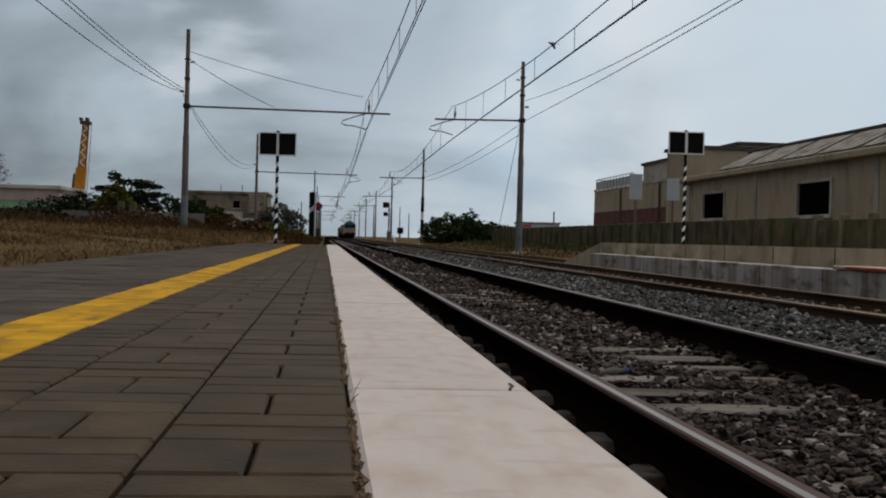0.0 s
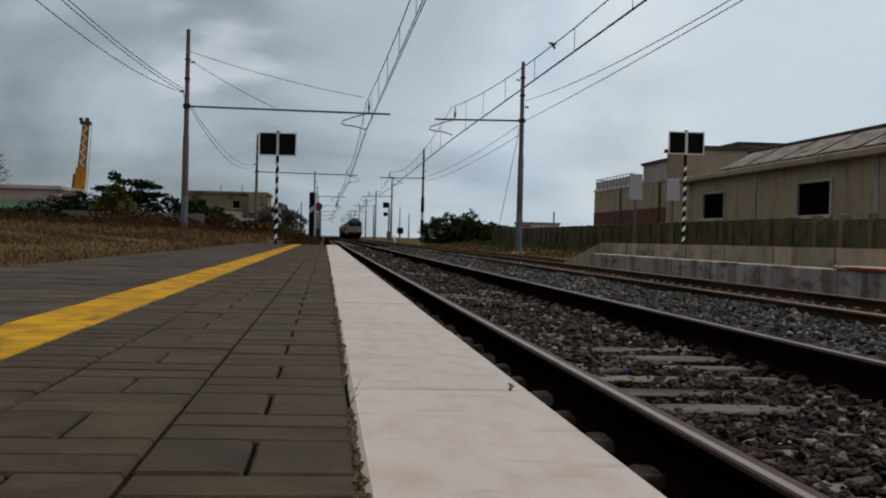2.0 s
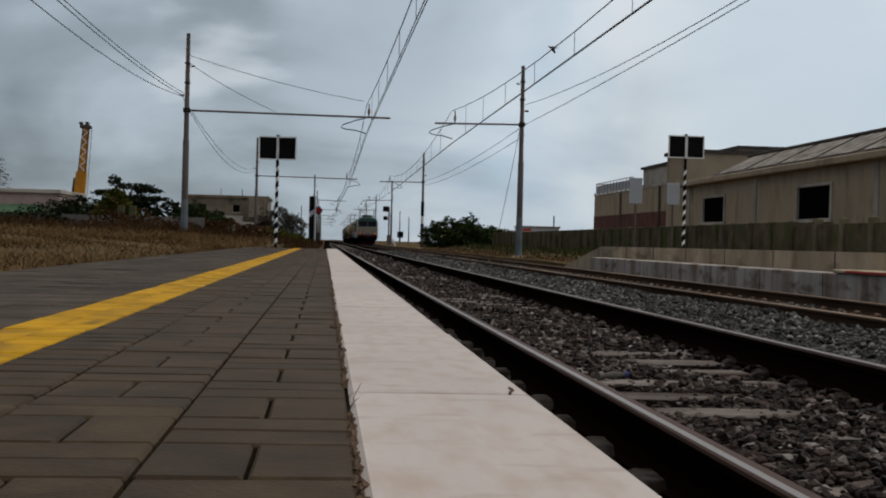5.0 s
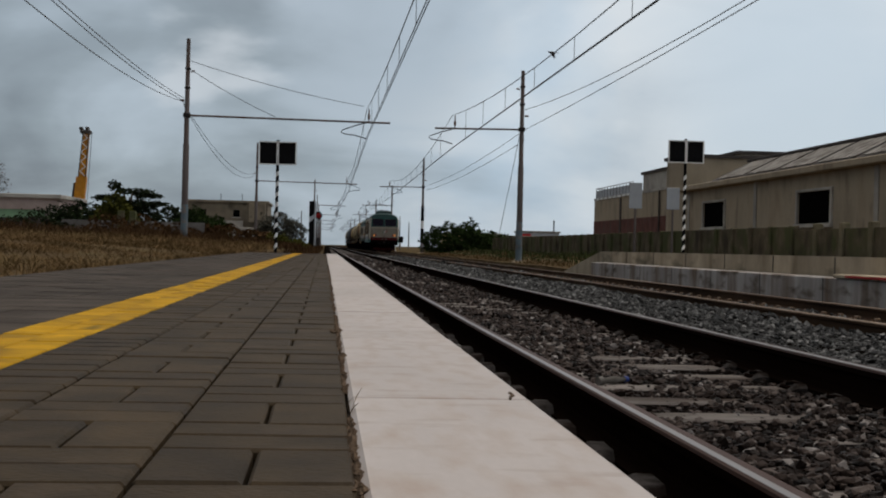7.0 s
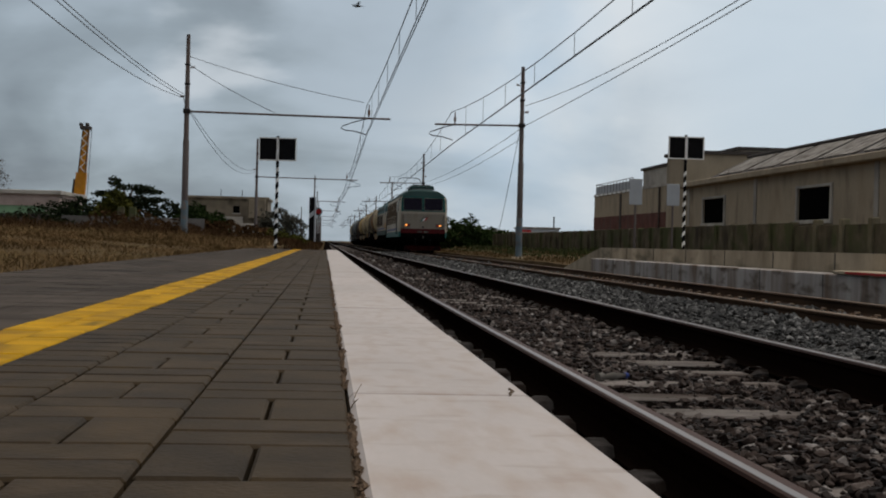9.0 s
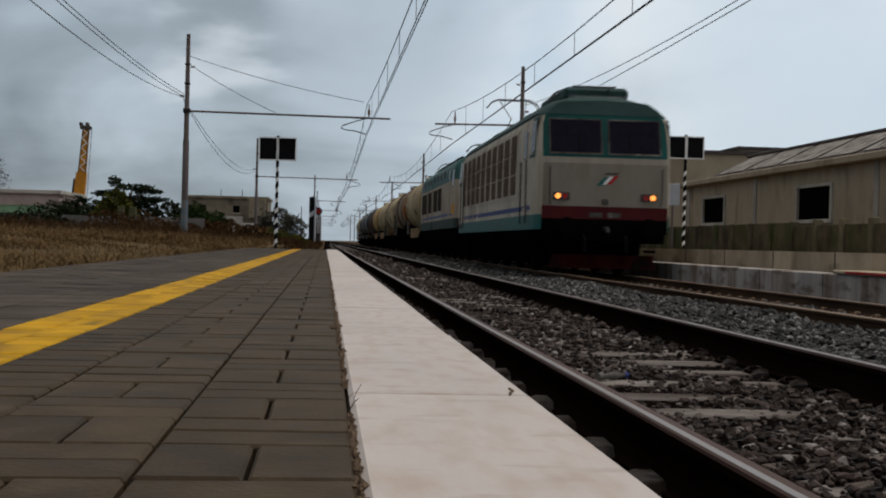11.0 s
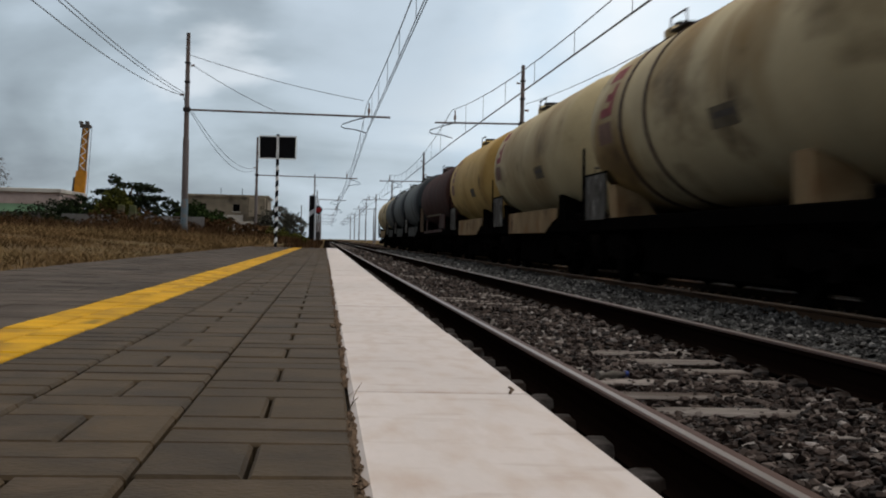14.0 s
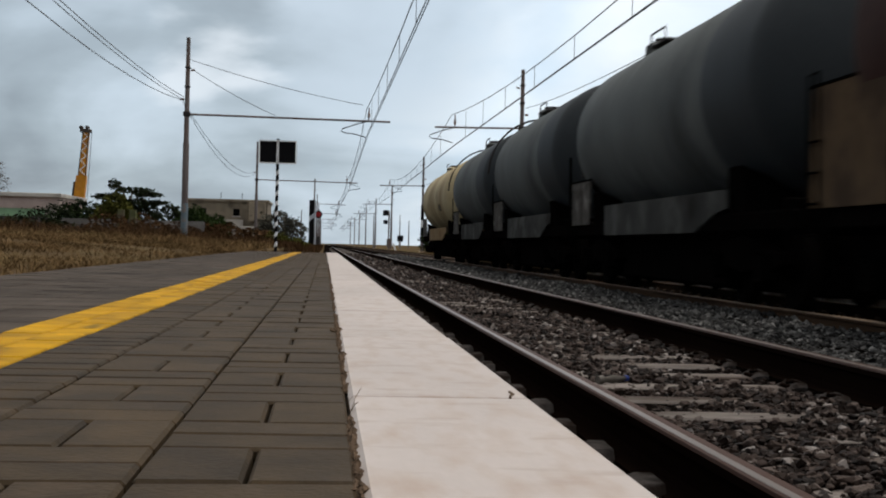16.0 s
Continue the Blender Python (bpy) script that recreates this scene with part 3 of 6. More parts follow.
# ---- mesh helpers ----
class Shape:
    """Collects vertices and faces of one mesh."""

    def __init__(self):
        self.v, self.f = [], []

    def add(self, verts, faces):
        o = len(self.v)
        self.v += [tuple(p) for p in verts]
        self.f += [tuple(i + o for i in f) for f in faces]
        return self

    def box(self, x0, x1, y0, y1, z0, z1):
        return self.add([(x, y, z) for x in (x0, x1) for y in (y0, y1) for z in (z0, z1)],
                        [(0, 1, 3, 2), (4, 6, 7, 5), (0, 4, 5, 1), (2, 3, 7, 6), (0, 2, 6, 4), (1, 5, 7, 3)])

    def cbox(self, x0, x1, y0, y1, z0, z1, c=0.01):
        """A box with chamfered edges."""
        lo, hi = (x0, y0, z0), (x1, y1, z1)
        index, verts = {}, []
        for s in [(a, b, d) for a in (0, 1) for b in (0, 1) for d in (0, 1)]:
            for axis in range(3):
                p = [(hi if s[i] else lo)[i] + (0 if i == axis else (-c if s[i] else c)) for i in range(3)]
                index[s, axis] = len(verts)
                verts.append(p)
        faces = []
        for axis in range(3):
            u, w = (axis + 1) % 3, (axis + 2) % 3

            def corner(a, b, d):
                s = [0, 0, 0]
                s[axis], s[u], s[w] = a, b, d
                return tuple(s)

            for a in (0, 1):
                q = [index[corner(a, b, d), axis] for b, d in ((0, 0), (1, 0), (1, 1), (0, 1))]
                faces.append(q if a else q[::-1])
            for b in (0, 1):
                for d in (0, 1):
                    p, q = corner(0, b, d), corner(1, b, d)
                    quad = [index[p, u], index[q, u], index[q, w], index[p, w]]
                    faces.append(quad if b == d else quad[::-1])
        for s in [(a, b, d) for a in (0, 1) for b in (0, 1) for d in (0, 1)]:
            t = [index[s, 0], index[s, 1], index[s, 2]]
            faces.append(t if sum(s) % 2 else t[::-1])
        return self.add(verts, faces)

    def tube(self, points, radius, seg=8, cap=True):
        """A round bar along points; radius a number or one for each point."""
        pts = [Vector(p) for p in points]
        rad = radius if isinstance(radius, (list, tuple)) else [radius] * len(pts)
        verts, faces = [], []
        for i, p in enumerate(pts):
            d = (pts[min(i + 1, len(pts) - 1)] - pts[max(i - 1, 0)]).normalized()
            a = d.cross(Vector((0, 0, 1)) if abs(d.z) < 0.9 else Vector((1, 0, 0))).normalized()
            b = d.cross(a)
            for k in range(seg):
                w = 2 * math.pi * k / seg
                verts.append(p + rad[i] * (math.cos(w) * a + math.sin(w) * b))
        for i in range(len(pts) - 1):
            for k in range(seg):
                n = (k + 1) % seg
                faces.append((i * seg + k, i * seg + n, (i + 1) * seg + n, (i + 1) * seg + k))
        if cap:
            faces += [tuple(range(seg))[::-1], tuple(range((len(pts) - 1) * seg, len(pts) * seg))]
        return self.add(verts, faces)

    def lathe(self, profile, centre, axis="y", seg=32, arc=(0, 360)):
        """Turns (along, radius) pairs about an axis through centre."""
        verts, faces = [], []
        full = arc[1] - arc[0] >= 360
        cols = seg if full else seg + 1
        for s, r in profile:
            for k in range(cols):
                w = radians(arc[0] + (arc[1] - arc[0]) * k / seg)
                a, b = r * math.cos(w), r * math.sin(w)
                p = {"y": (a, s, b), "x": (s, a, b), "z": (a, b, s)}[axis]
                verts.append([p[i] + centre[i] for i in range(3)])
        for i in range(len(profile) - 1):
            for k in range(seg):
                n = (k + 1) % cols
                q = (i * cols + k, i * cols + n, (i + 1) * cols + n, (i + 1) * cols + k)
                faces.append(q[::-1] if axis == "y" else q)
        return self.add(verts, faces)

    def loft(self, rings, cap=True):
        n = len(rings[0])
        verts = [p for r in rings for p in r]
        faces = [(i * n + k, i * n + (k + 1) % n, (i + 1) * n + (k + 1) % n, (i + 1) * n + k) for i in range(len(rings) - 1) for k in range(n)]
        if cap:
            faces += [tuple(range(n))[::-1], tuple(range((len(rings) - 1) * n, len(rings) * n))]
        return self.add(verts, faces)

    def mesh(self, name, mat, smooth=False):
        me = bpy.data.meshes.new(name)
        me.from_pydata(self.v, [], self.f)
        if mat:
            me.materials.append(M[mat])
        if smooth:
            me.polygons.foreach_set("use_smooth", [True] * len(me.polygons))
            me.set_sharp_from_angle(angle=radians(38))
        bm = bmesh.new()
        bm.from_mesh(me)
        bmesh.ops.recalc_face_normals(bm, faces=bm.faces)
        bm.to_mesh(me)
        bm.free()
        return me


def part(name, shape, mat, parent=None, label="", smooth=False):
    me = shape if isinstance(shape, bpy.types.Mesh) else shape.mesh(name, mat, smooth)
    ob = new(name, me)
    if parent is not None:
        ob.parent = parent
    if label:
        ob["label"] = label
    return ob


def thing(name, label, category, at=(0, 0, 0), turn=0, group="", kind=""):
    ob = new(name)
    ob.matrix_basis = pose(*at, 0, 0, turn)
    return tagged(ob, label, category, group, kind)


def S():
    return Shape()


# ---- levels ----
PLAT_Z, T1_X, T2_X, T2_Z = 0.293, 1.755, 5.95, -0.105
PLAT_END, EDGE_X = 30.5, 0.288
rng = random.Random(4)


# ---- ground ----
def ground_height(x, y):
    if x < -1.85:
        up = min(1.0, (-1.85 - x) / 6.0)
        base = 0.20 + 0.35 * up if y < 160 else 0.2
        return base + 0.10 * noise.noise((x * 0.3, y * 0.12, 0))
    if x < -0.2:
        return -0.25 if y < PLAT_END + 6 else -0.05
    if x < 8.3:
        return -0.40
    if x < 11:
        return -0.12 + 0.05 * noise.noise((x * 0.4, y * 0.2, 3))
    return 0.1 + 0.1 * noise.noise((x * 0.2, y * 0.1, 3))


gx = [-3000, -900, -300, -120, -60, -40, -30, -24, -18, -14, -11, -9, -7, -5.5, -4.2, -3.2, -2.5, -2.0, -1.86, -1.84, -0.9, -0.21, -0.19, 1, 3, 5, 8.29, 8.31, 9.5, 11, 13, 16, 20, 26, 40, 80, 300, 900, 3000]
gy = [-1500, -300, -60, -20, -6] + [i * 3.0 for i in range(0, 40)] + [125, 140, 159, 161, 180, 210, 260, 340, 500, 900, 1800, 4000]
g = S()
g.add([(x, y, ground_height(x, y)) for y in gy for x in gx],
      [(j * len(gx) + i, j * len(gx) + i + 1, (j + 1) * len(gx) + i + 1, (j + 1) * len(gx) + i) for j in range(len(gy) - 1) for i in range(len(gx) - 1)])
tagged(part("ground", g, "earth", smooth=True), "dry brown earth beside the railway", "ground", kind="structure")


# ---- overhead line and masts ----
def mast(x, y, z, top, arm_z, reach, side, lower_blue=False, hook=1):
    """A tapered steel mast with a cross arm towards the track. side: +1 arm to the right."""
    m = thing("catenary_mast", "tall weathered steel catenary mast with a horizontal arm beside the track", "mast", (x, y, z), group="catenary masts")
    part("pole", S().tube([(0, 0, -0.3), (0, 0, 2.2), (0, 0, 4.5), (0, 0, 4.55), (0, 0, top - z)], [0.15, 0.145, 0.135, 0.115, 0.085], 12), "mast_paint", m, smooth=True)
    if lower_blue:
        part("painted_foot", S().tube([(0, 0, 0), (0, 0, 1.9)], [0.156, 0.152], 12, False), "mast_blue", m, "faded blue painted lower length", smooth=True)
    part("footing", S().cbox(-0.3, 0.3, -0.3, 0.3, -0.5, 0.05, 0.03), "concrete", m)
    a = arm_z - z
    part("cross_arm", S().tube([(-side * 0.15, 0, a), (side * (reach + 0.0), 0, a - 0.06)], 0.045, 8), "mast_paint", m, smooth=True)
    for r, h0, h1 in ((0.15, -0.1, 0.1), (0.12, 1.15, 1.25), (0.12, 2.0, 2.08)):
        part("arm_clamp", S().cbox(-r, r, -r, r, a + h0, a + h1, 0.02), "steel_dark", m)
    w = side * (reach - 0.95)
    part("messenger_post", S().tube([(w, 0, a - 0.1), (w, 0, a + 0.55)], 0.03, 6).tube([(w, 0, a + 0.1), (w, 0, a + 0.3)], 0.06, 8), "insulator", m)
    h = -side * hook
    part("steady_arm", S().tube([(w + h * 0.1, 0, a - 0.08), (w + h * 0.55, 0, a - 0.2), (w + h * 1.15, 0, a - 0.42), (w + h * 1.22, 0, a - 0.52), (w + h * 1.05, 0, a - 0.6), (w + h * 0.6, 0, a - 0.64), (w + h * 0.1, 0, a - 0.78)], 0.025, 6), "steel_dark", m, smooth=True)
    part("side_insulator", S().tube([(-side * 0.12, 0, a + 0.65), (-side * 0.3, 0, a + 0.65)], [0.04, 0.06], 6), "insulator", m)
    part("side_insulator", S().tube([(side * 0.12, 0, a + 1.9), (side * 0.3, 0, a + 1.95)], [0.03, 0.05], 6), "insulator", m)
    return m


LEFT_Y = [-2.0, 60.0, 121.0, 190.0, 250.0, 310.0, 370.0, 430.0, 500.0]
RIGHT_Y = [2.0, 64.0, 129.0, 190.0, 250.0, 310.0, 370.0, 430.0, 500.0]
for i, y in enumerate(LEFT_Y[1:]):
    x = -6.15 if i < 2 else -1.6
    mast(x, y, 0.2 if i < 2 else -0.05, 9.35 if i < 2 else 9.5, 6.0, 2.75 - x, 1, i == 0, 1 if i % 2 == 0 else -1)
def mast_bands(m, rows):
    """Black and white painted lengths round a mast's foot."""
    for z0, z1, mat_name in rows:
        part("painted_band", S().tube([(0, 0, z0), (0, 0, z1)], [0.158, 0.154], 12, False), mat_name, m, smooth=True)


for i, y in enumerate(RIGHT_Y[1:]):
    m = mast(9.2, y, -0.1, 9.0, 6.2, 4.15, -1, i == 0, -1 if i % 2 == 0 else 1)
    if i == 1:
        mast_bands(m, ((3.05, 4.45, "black_paint"), (2.35, 3.05, "white_paint"), (1.0, 2.35, "black_paint")))


def span(name, label, ys, xs, z_contact, z_mess, sag, step=6.0):
    w = thing(name, label, "overhead wire")
    for i in range(len(ys) - 1):
        y0, y1, x0, x1 = ys[i], ys[i + 1], xs[i], xs[i + 1]
        rad = 0.013 if y0 < 130 else 0.02
        drop = []
        mess = []
        for k in range(13):
            s = k / 12
            mess.append((x0 + (x1 - x0) * s, y0 + (y1 - y0) * s, z_mess - sag * 4 * s * (1 - s)))
        part("messenger_wire", S().tube(mess, rad * 1.15, 5), "wire", w)
        part("contact_wire", S().tube([(x0, y0, z_contact), (x1, y1, z_contact)], rad, 5), "wire", w)
        part("second_contact_wire", S().tube([(x0 + 0.06, y0, z_contact + 0.02), (x1 + 0.06, y1, z_contact + 0.02)], rad, 5), "wire", w)
        if y0 < 200:
            count = int((y1 - y0) / step)
            for k in range(1, count):
                s = k / count
                x, y = x0 + (x1 - x0) * s, y0 + (y1 - y0) * s
                part("dropper", S().tube([(x, y, z_mess - sag * 4 * s * (1 - s)), (x, y, z_contact)], 0.008 if y0 < 100 else 0.012, 4), "wire", w)


span("overhead_line", "double contact wire hung from a messenger cable by droppers", LEFT_Y, [1.95 if i % 2 == 0 else 1.7 for i in range(9)], 5.25, 6.5, 0.55)
span("overhead_line", "double contact wire hung from a messenger cable by droppers", RIGHT_Y, [6.15 if i % 2 == 0 else 5.85 for i in range(9)], 5.2, 6.75, 0.98)


def cable(points_from, points_to, sag, rad=0.014, n=16):
    c = S()
    a, b = Vector(points_from), Vector(points_to)
    c.tube([a + (b - a) * (k / n) - Vector((0, 0, sag * 4 * (k / n) * (1 - k / n))) for k in range(n + 1)], rad, 5)
    return tagged(part("feeder_cable", c, "cable_grey"), "thin dark feeder cable slung between masts", "cable", group="feeder cables")


for a, b, sag in (
        ((-6.3, 60, 6.6), (-6.3, -2, 6.6), 1.2), ((-6.35, 60, 6.65), (-6.35, -2, 6.85), 0.82), ((-6.3, 60, 6.75), (-6.3, -2, 6.9), 0.8),
        ((-6.3, 60, 6.45), (-6.3, 121, 6.5), 1.3), ((-6.35, 60, 6.6), (-6.35, 121, 6.6), 1.0),
        ((9.35, 64, 6.2), (9.35, 2, 6.4), 0.2), ((9.35, 64, 7.15), (9.35, 2, 7.1), 0.85),
        ((9.35, 64, 6.2), (9.35, 129, 6.3), 0.35), ((9.35, 64, 5.7), (9.35, 129, 5.9), 0.35), ((-6.1, 60, 8.4), (1.55, 60, 6.65), 0.15), ((-6.1, 60, 8.05), (-2.3, 60, 6.05), 0.1), ((9.1, 64, 5.9), (8.3, 64.5, 1.2), 0.05), ((9.3, 64, 5.9), (9.5, 66, 1.2), 0.02)):
    cable(a, b, sag)


# ---- track ----
def rail_shape(x, z, y0, y1, head_only=False):
    prof = [(-0.075, -0.172), (0.075, -0.172), (0.075, -0.160), (0.022, -0.145), (0.009, -0.125), (0.009, -0.05), (0.034, -0.038), (0.036, -0.012),
            (-0.036, -0.012), (-0.034, -0.038), (-0.009, -0.05), (-0.009, -0.125), (-0.022, -0.145), (-0.075, -0.160)]
    if head_only:
        prof = [(-0.0365, -0.014), (0.0365, -0.014), (0.034, -0.005), (0.026, 0.0), (-0.026, 0.0), (-0.034, -0.005)]
    ys = [y0, 20, 60, 200, y1]
    return S().loft([[(x + a, y, z + b) for a, b in prof] for y in ys])


def track(cx, z, label, head):
    t = thing("railway_track", label, "railway track", (0, 0, 0), kind="structure")
    for s in (-0.7525, 0.7525):
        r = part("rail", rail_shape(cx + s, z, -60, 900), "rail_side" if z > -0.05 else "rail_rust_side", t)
        part("rail_head", rail_shape(cx + s, z, -60, 900, True), head, r)
        part("running_band", S().loft([[(cx + s - 0.029, y, z - 0.004), (cx + s - 0.002, y, z - 0.004), (cx + s - 0.004, y, z + 0.0010), (cx + s - 0.027, y, z + 0.0002)] for y in (-60, 60, 900)]), "rail_polish" if z > -0.05 else "rail_rusty", r, "narrow polished running band")
    sl = S().cbox(-1.15, 1.15, -0.13, 0.13, -0.20, 0.0, 0.025)
    sl = sl.mesh("sleeper", "sleeper")
    clip = S()
    for s in (-0.7525, 0.7525):
        for e in (-0.12, 0.12):
            clip.cbox(s + e - 0.05, s + e + 0.05, -0.06, 0.06, -0.005, 0.018, 0.006)
            clip.tube([(s + e * 0.6, -0.04, 0.022), (s + e * 1.1, -0.045, 0.034), (s + e * 1.25, 0.0, 0.028), (s + e * 1.1, 0.045, 0.034), (s + e * 0.6, 0.04, 0.022)], 0.009, 6)
            if z < -0.05:
                clip.cbox(s + e * 0.62 - 0.02, s + e * 0.62 + 0.02, -0.06, 0.06, 0.0, 0.062, 0.008)
    seat = S()
    for s in (-0.7525, 0.7525):
        for e in (-1, 1):
            a, b, c = s + e * 0.08, s + e * 0.13, s + e * (0.25 if s < 0 else 0.17)
            seat.loft([[(a, y, -0.01), (a, y, h), (b, y, h), (c, y, 0.002), (c, y, -0.01)] for y, h in ((-0.115, 0.012), (-0.085, 0.046 if s < 0 else 0.03), (0.07, 0.052 if s < 0 else 0.036), (0.115, 0.014))])
    seat = seat.mesh("rail_seat", "rail_seat")
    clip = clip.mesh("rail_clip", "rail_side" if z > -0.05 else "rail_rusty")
    far, far_clip = S(), S()
    for i in range(-40, 330):
        y = 0.6 * i + 0.13
        if y < 70:
            o = part("sleeper", sl, None, t)
            o.location = (cx + rng.uniform(-0.02, 0.02), y, z - 0.176 + rng.uniform(-0.006, 0.004))
            o.rotation_euler = (0, 0, rng.uniform(-0.01, 0.01))
            part("rail_clip", clip, None, o)
            if z > -0.05 and y < 30:
                part("rail_seat", seat, None, o)
        else:
            far.box(cx - 1.15, cx + 1.15, y - 0.13, y + 0.13, z - 0.3, z - 0.176)
    tagged(part("far_sleepers", far, "sleeper", t), kind="stuff")
    return t


track(T1_X, 0.0, "running track with steel rails on concrete sleepers beside the platform", "rail_head")
track(T2_X, T2_Z, "second running track with rusty rails on concrete sleepers", "rail_rusty")

# ballast: a bed and loose stones
bed = S()
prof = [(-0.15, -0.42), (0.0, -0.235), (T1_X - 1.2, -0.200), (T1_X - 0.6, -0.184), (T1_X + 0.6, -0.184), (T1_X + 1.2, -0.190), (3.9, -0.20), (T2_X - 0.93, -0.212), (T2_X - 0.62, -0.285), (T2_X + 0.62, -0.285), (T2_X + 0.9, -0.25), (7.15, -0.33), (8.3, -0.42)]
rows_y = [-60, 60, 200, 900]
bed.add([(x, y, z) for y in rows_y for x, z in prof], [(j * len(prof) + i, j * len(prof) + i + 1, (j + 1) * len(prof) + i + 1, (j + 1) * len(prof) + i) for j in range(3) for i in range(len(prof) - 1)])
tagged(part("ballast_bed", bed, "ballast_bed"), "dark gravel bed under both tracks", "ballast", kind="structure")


def ballast():
    r = np.random.RandomState(11)
    zones = [  # x range, y range, stones per square metre, size
        (0.30, 7.1, -14, 1.5, 130, 0.032, 0), (3.5, 7.1, 1.5, 5, 160, 0.032, 0),
        (0.30, 3.5, 1.5, 6.5, 1250, 0.0165, 1), (0.30, 3.5, 6.5, 12, 850, 0.0195, 1), (0.30, 3.5, 12, 24, 330, 0.027, 0), (0.30, 3.6, 24, 45, 80, 0.045, 0),
        (3.4, 5.1, 5, 12, 760, 0.020, 1), (5.1, 7.1, 5, 12, 200, 0.032, 0), (3.4, 7.1, 12, 26, 240, 0.032, 0), (3.4, 7.1, 26, 50, 60, 0.05, 0), (0.3, 7.1, 45, 90, 10, 0.09, 0)]
    octa = np.array([(1, 0, 0), (-1, 0, 0), (0, 1, 0), (0, -1, 0), (0, 0, 1), (0, 0, -1)], float)
    octa_f = np.array([(0, 2, 4), (2, 1, 4), (1, 3, 4), (3, 0, 4), (2, 0, 5), (1, 2, 5), (3, 1, 5), (0, 3, 5)])
    g = 1.618
    ico = np.array([(-1, g, 0), (1, g, 0), (-1, -g, 0), (1, -g, 0), (0, -1, g), (0, 1, g), (0, -1, -g), (0, 1, -g), (g, 0, -1), (g, 0, 1), (-g, 0, -1), (-g, 0, 1)]) / 1.9
    ico_f = np.array([(0, 11, 5), (0, 5, 1), (0, 1, 7), (0, 7, 10), (0, 10, 11), (1, 5, 9), (5, 11, 4), (11, 10, 2), (10, 7, 6), (7, 1, 8), (3, 9, 4), (3, 4, 2), (3, 2, 6), (3, 6, 8), (3, 8, 9), (4, 9, 5), (2, 4, 11), (6, 2, 10), (8, 6, 7), (9, 8, 1)])
    px, pz = [p[0] for p in prof], [p[1] for p in prof]
    allv, allf, off = [], [], 0
    for x0, x1, y0, y1, dens, size, fine_stone in zones:
        base, tri = (ico, ico_f) if fine_stone else (octa, octa_f)
        m = len(base)
        n = int((x1 - x0) * (y1 - y0) * dens)
        x, y = r.uniform(x0, x1, n), r.uniform(y0, y1, n)
        z = np.interp(x, px, pz)
        keep = np.ones(n, bool)
        for cx, cz in ((T1_X, 0.0), (T2_X, T2_Z)):
            for s in (-0.7525, 0.7525):
                keep &= np.abs(x - cx - s) > 0.11
        # sleepers show through in broken strips
        near = np.abs((y - 0.13 + 0.3) % 0.6 - 0.3) < 0.066
        bare = np.sin(x * 9 + np.floor(y / 0.6) * 2.3) + np.sin(x * 4.1 + np.floor(y / 0.6) * 5.1) > 0.0
        for cx in (T1_X, T2_X):
            ends = (np.abs(x - cx) > 0.48) & (np.abs(x - cx) < 1.12)
            keep &= ~(near & bare & (np.abs(x - cx) < 0.6) & (r.uniform(0, 1, n) < 0.86))
            keep &= ~((np.abs((y - 0.13 + 0.3) % 0.6 - 0.3) < 0.125) & ends & (r.uniform(0, 1, n) < 0.93))
        x, y, z, n = x[keep], y[keep], z[keep], int(keep.sum())
        lump = 0.03 * np.sin(y * 1.3 + x * 2) * np.sin(x * 3 + y * 0.6)
        ang = r.uniform(0, 6.283, n)
        s = size * r.uniform(0.5, 1.5, n)
        v = base[None] * r.uniform(0.7, 1.2, (n, m, 1)) + r.normal(0, 0.20, (n, m, 3))
        v = v * s[:, None, None] * np.array((1.2, 0.95, 0.75)) * r.uniform(0.75, 1.25, (n, 1, 3))
        c, q = np.cos(ang)[:, None], np.sin(ang)[:, None]
        vx, vy = v[:, :, 0] * c - v[:, :, 1] * q, v[:, :, 0] * q + v[:, :, 1] * c
        v = np.stack([vx + x[:, None], vy + y[:, None], v[:, :, 2] + (z + lump + r.uniform(-0.012, 0.026, n))[:, None]], 2)
        allv.append(v.reshape(-1, 3))
        allf.append((tri[None] + (np.arange(n) * m)[:, None, None] + off).reshape(-1, 3))
        off += n * m
    me = bpy.data.meshes.new("ballast_stones")
    me.from_pydata(np.concatenate(allv).tolist(), [], np.concatenate(allf).tolist())
    me.materials.append(M["ballast"])
    tagged(new("ballast_stones", me), "loose grey and brown crushed stone ballast around the sleepers", "ballast", kind="stuff")


ballast()

# ---- own platform ----
platform = thing("platform", "low station platform of dark pavers with a white stone edge", "platform", kind="structure")
part("platform_core", S().box(-1.78, 0.262, -14, PLAT_END, -0.42, PLAT_Z - 0.055), "joint_sand", platform)
part("platform_ramp", S().loft([[(-1.78, PLAT_END, -0.42), (0.26, PLAT_END, -0.42), (0.26, PLAT_END, PLAT_Z - 0.06), (-1.78, PLAT_END, PLAT_Z - 0.06)],
                                [(-1.78, PLAT_END + 7, -0.42), (0.26, PLAT_END + 7, -0.42), (0.26, PLAT_END + 7, -0.35), (-1.78, PLAT_END + 7, -0.30)]]), "paver_grey", platform)
part("back_kerb", S().cbox(-1.86, -1.775, -14, PLAT_END, -0.4, PLAT_Z - 0.03, 0.01), "joint_sand", platform)

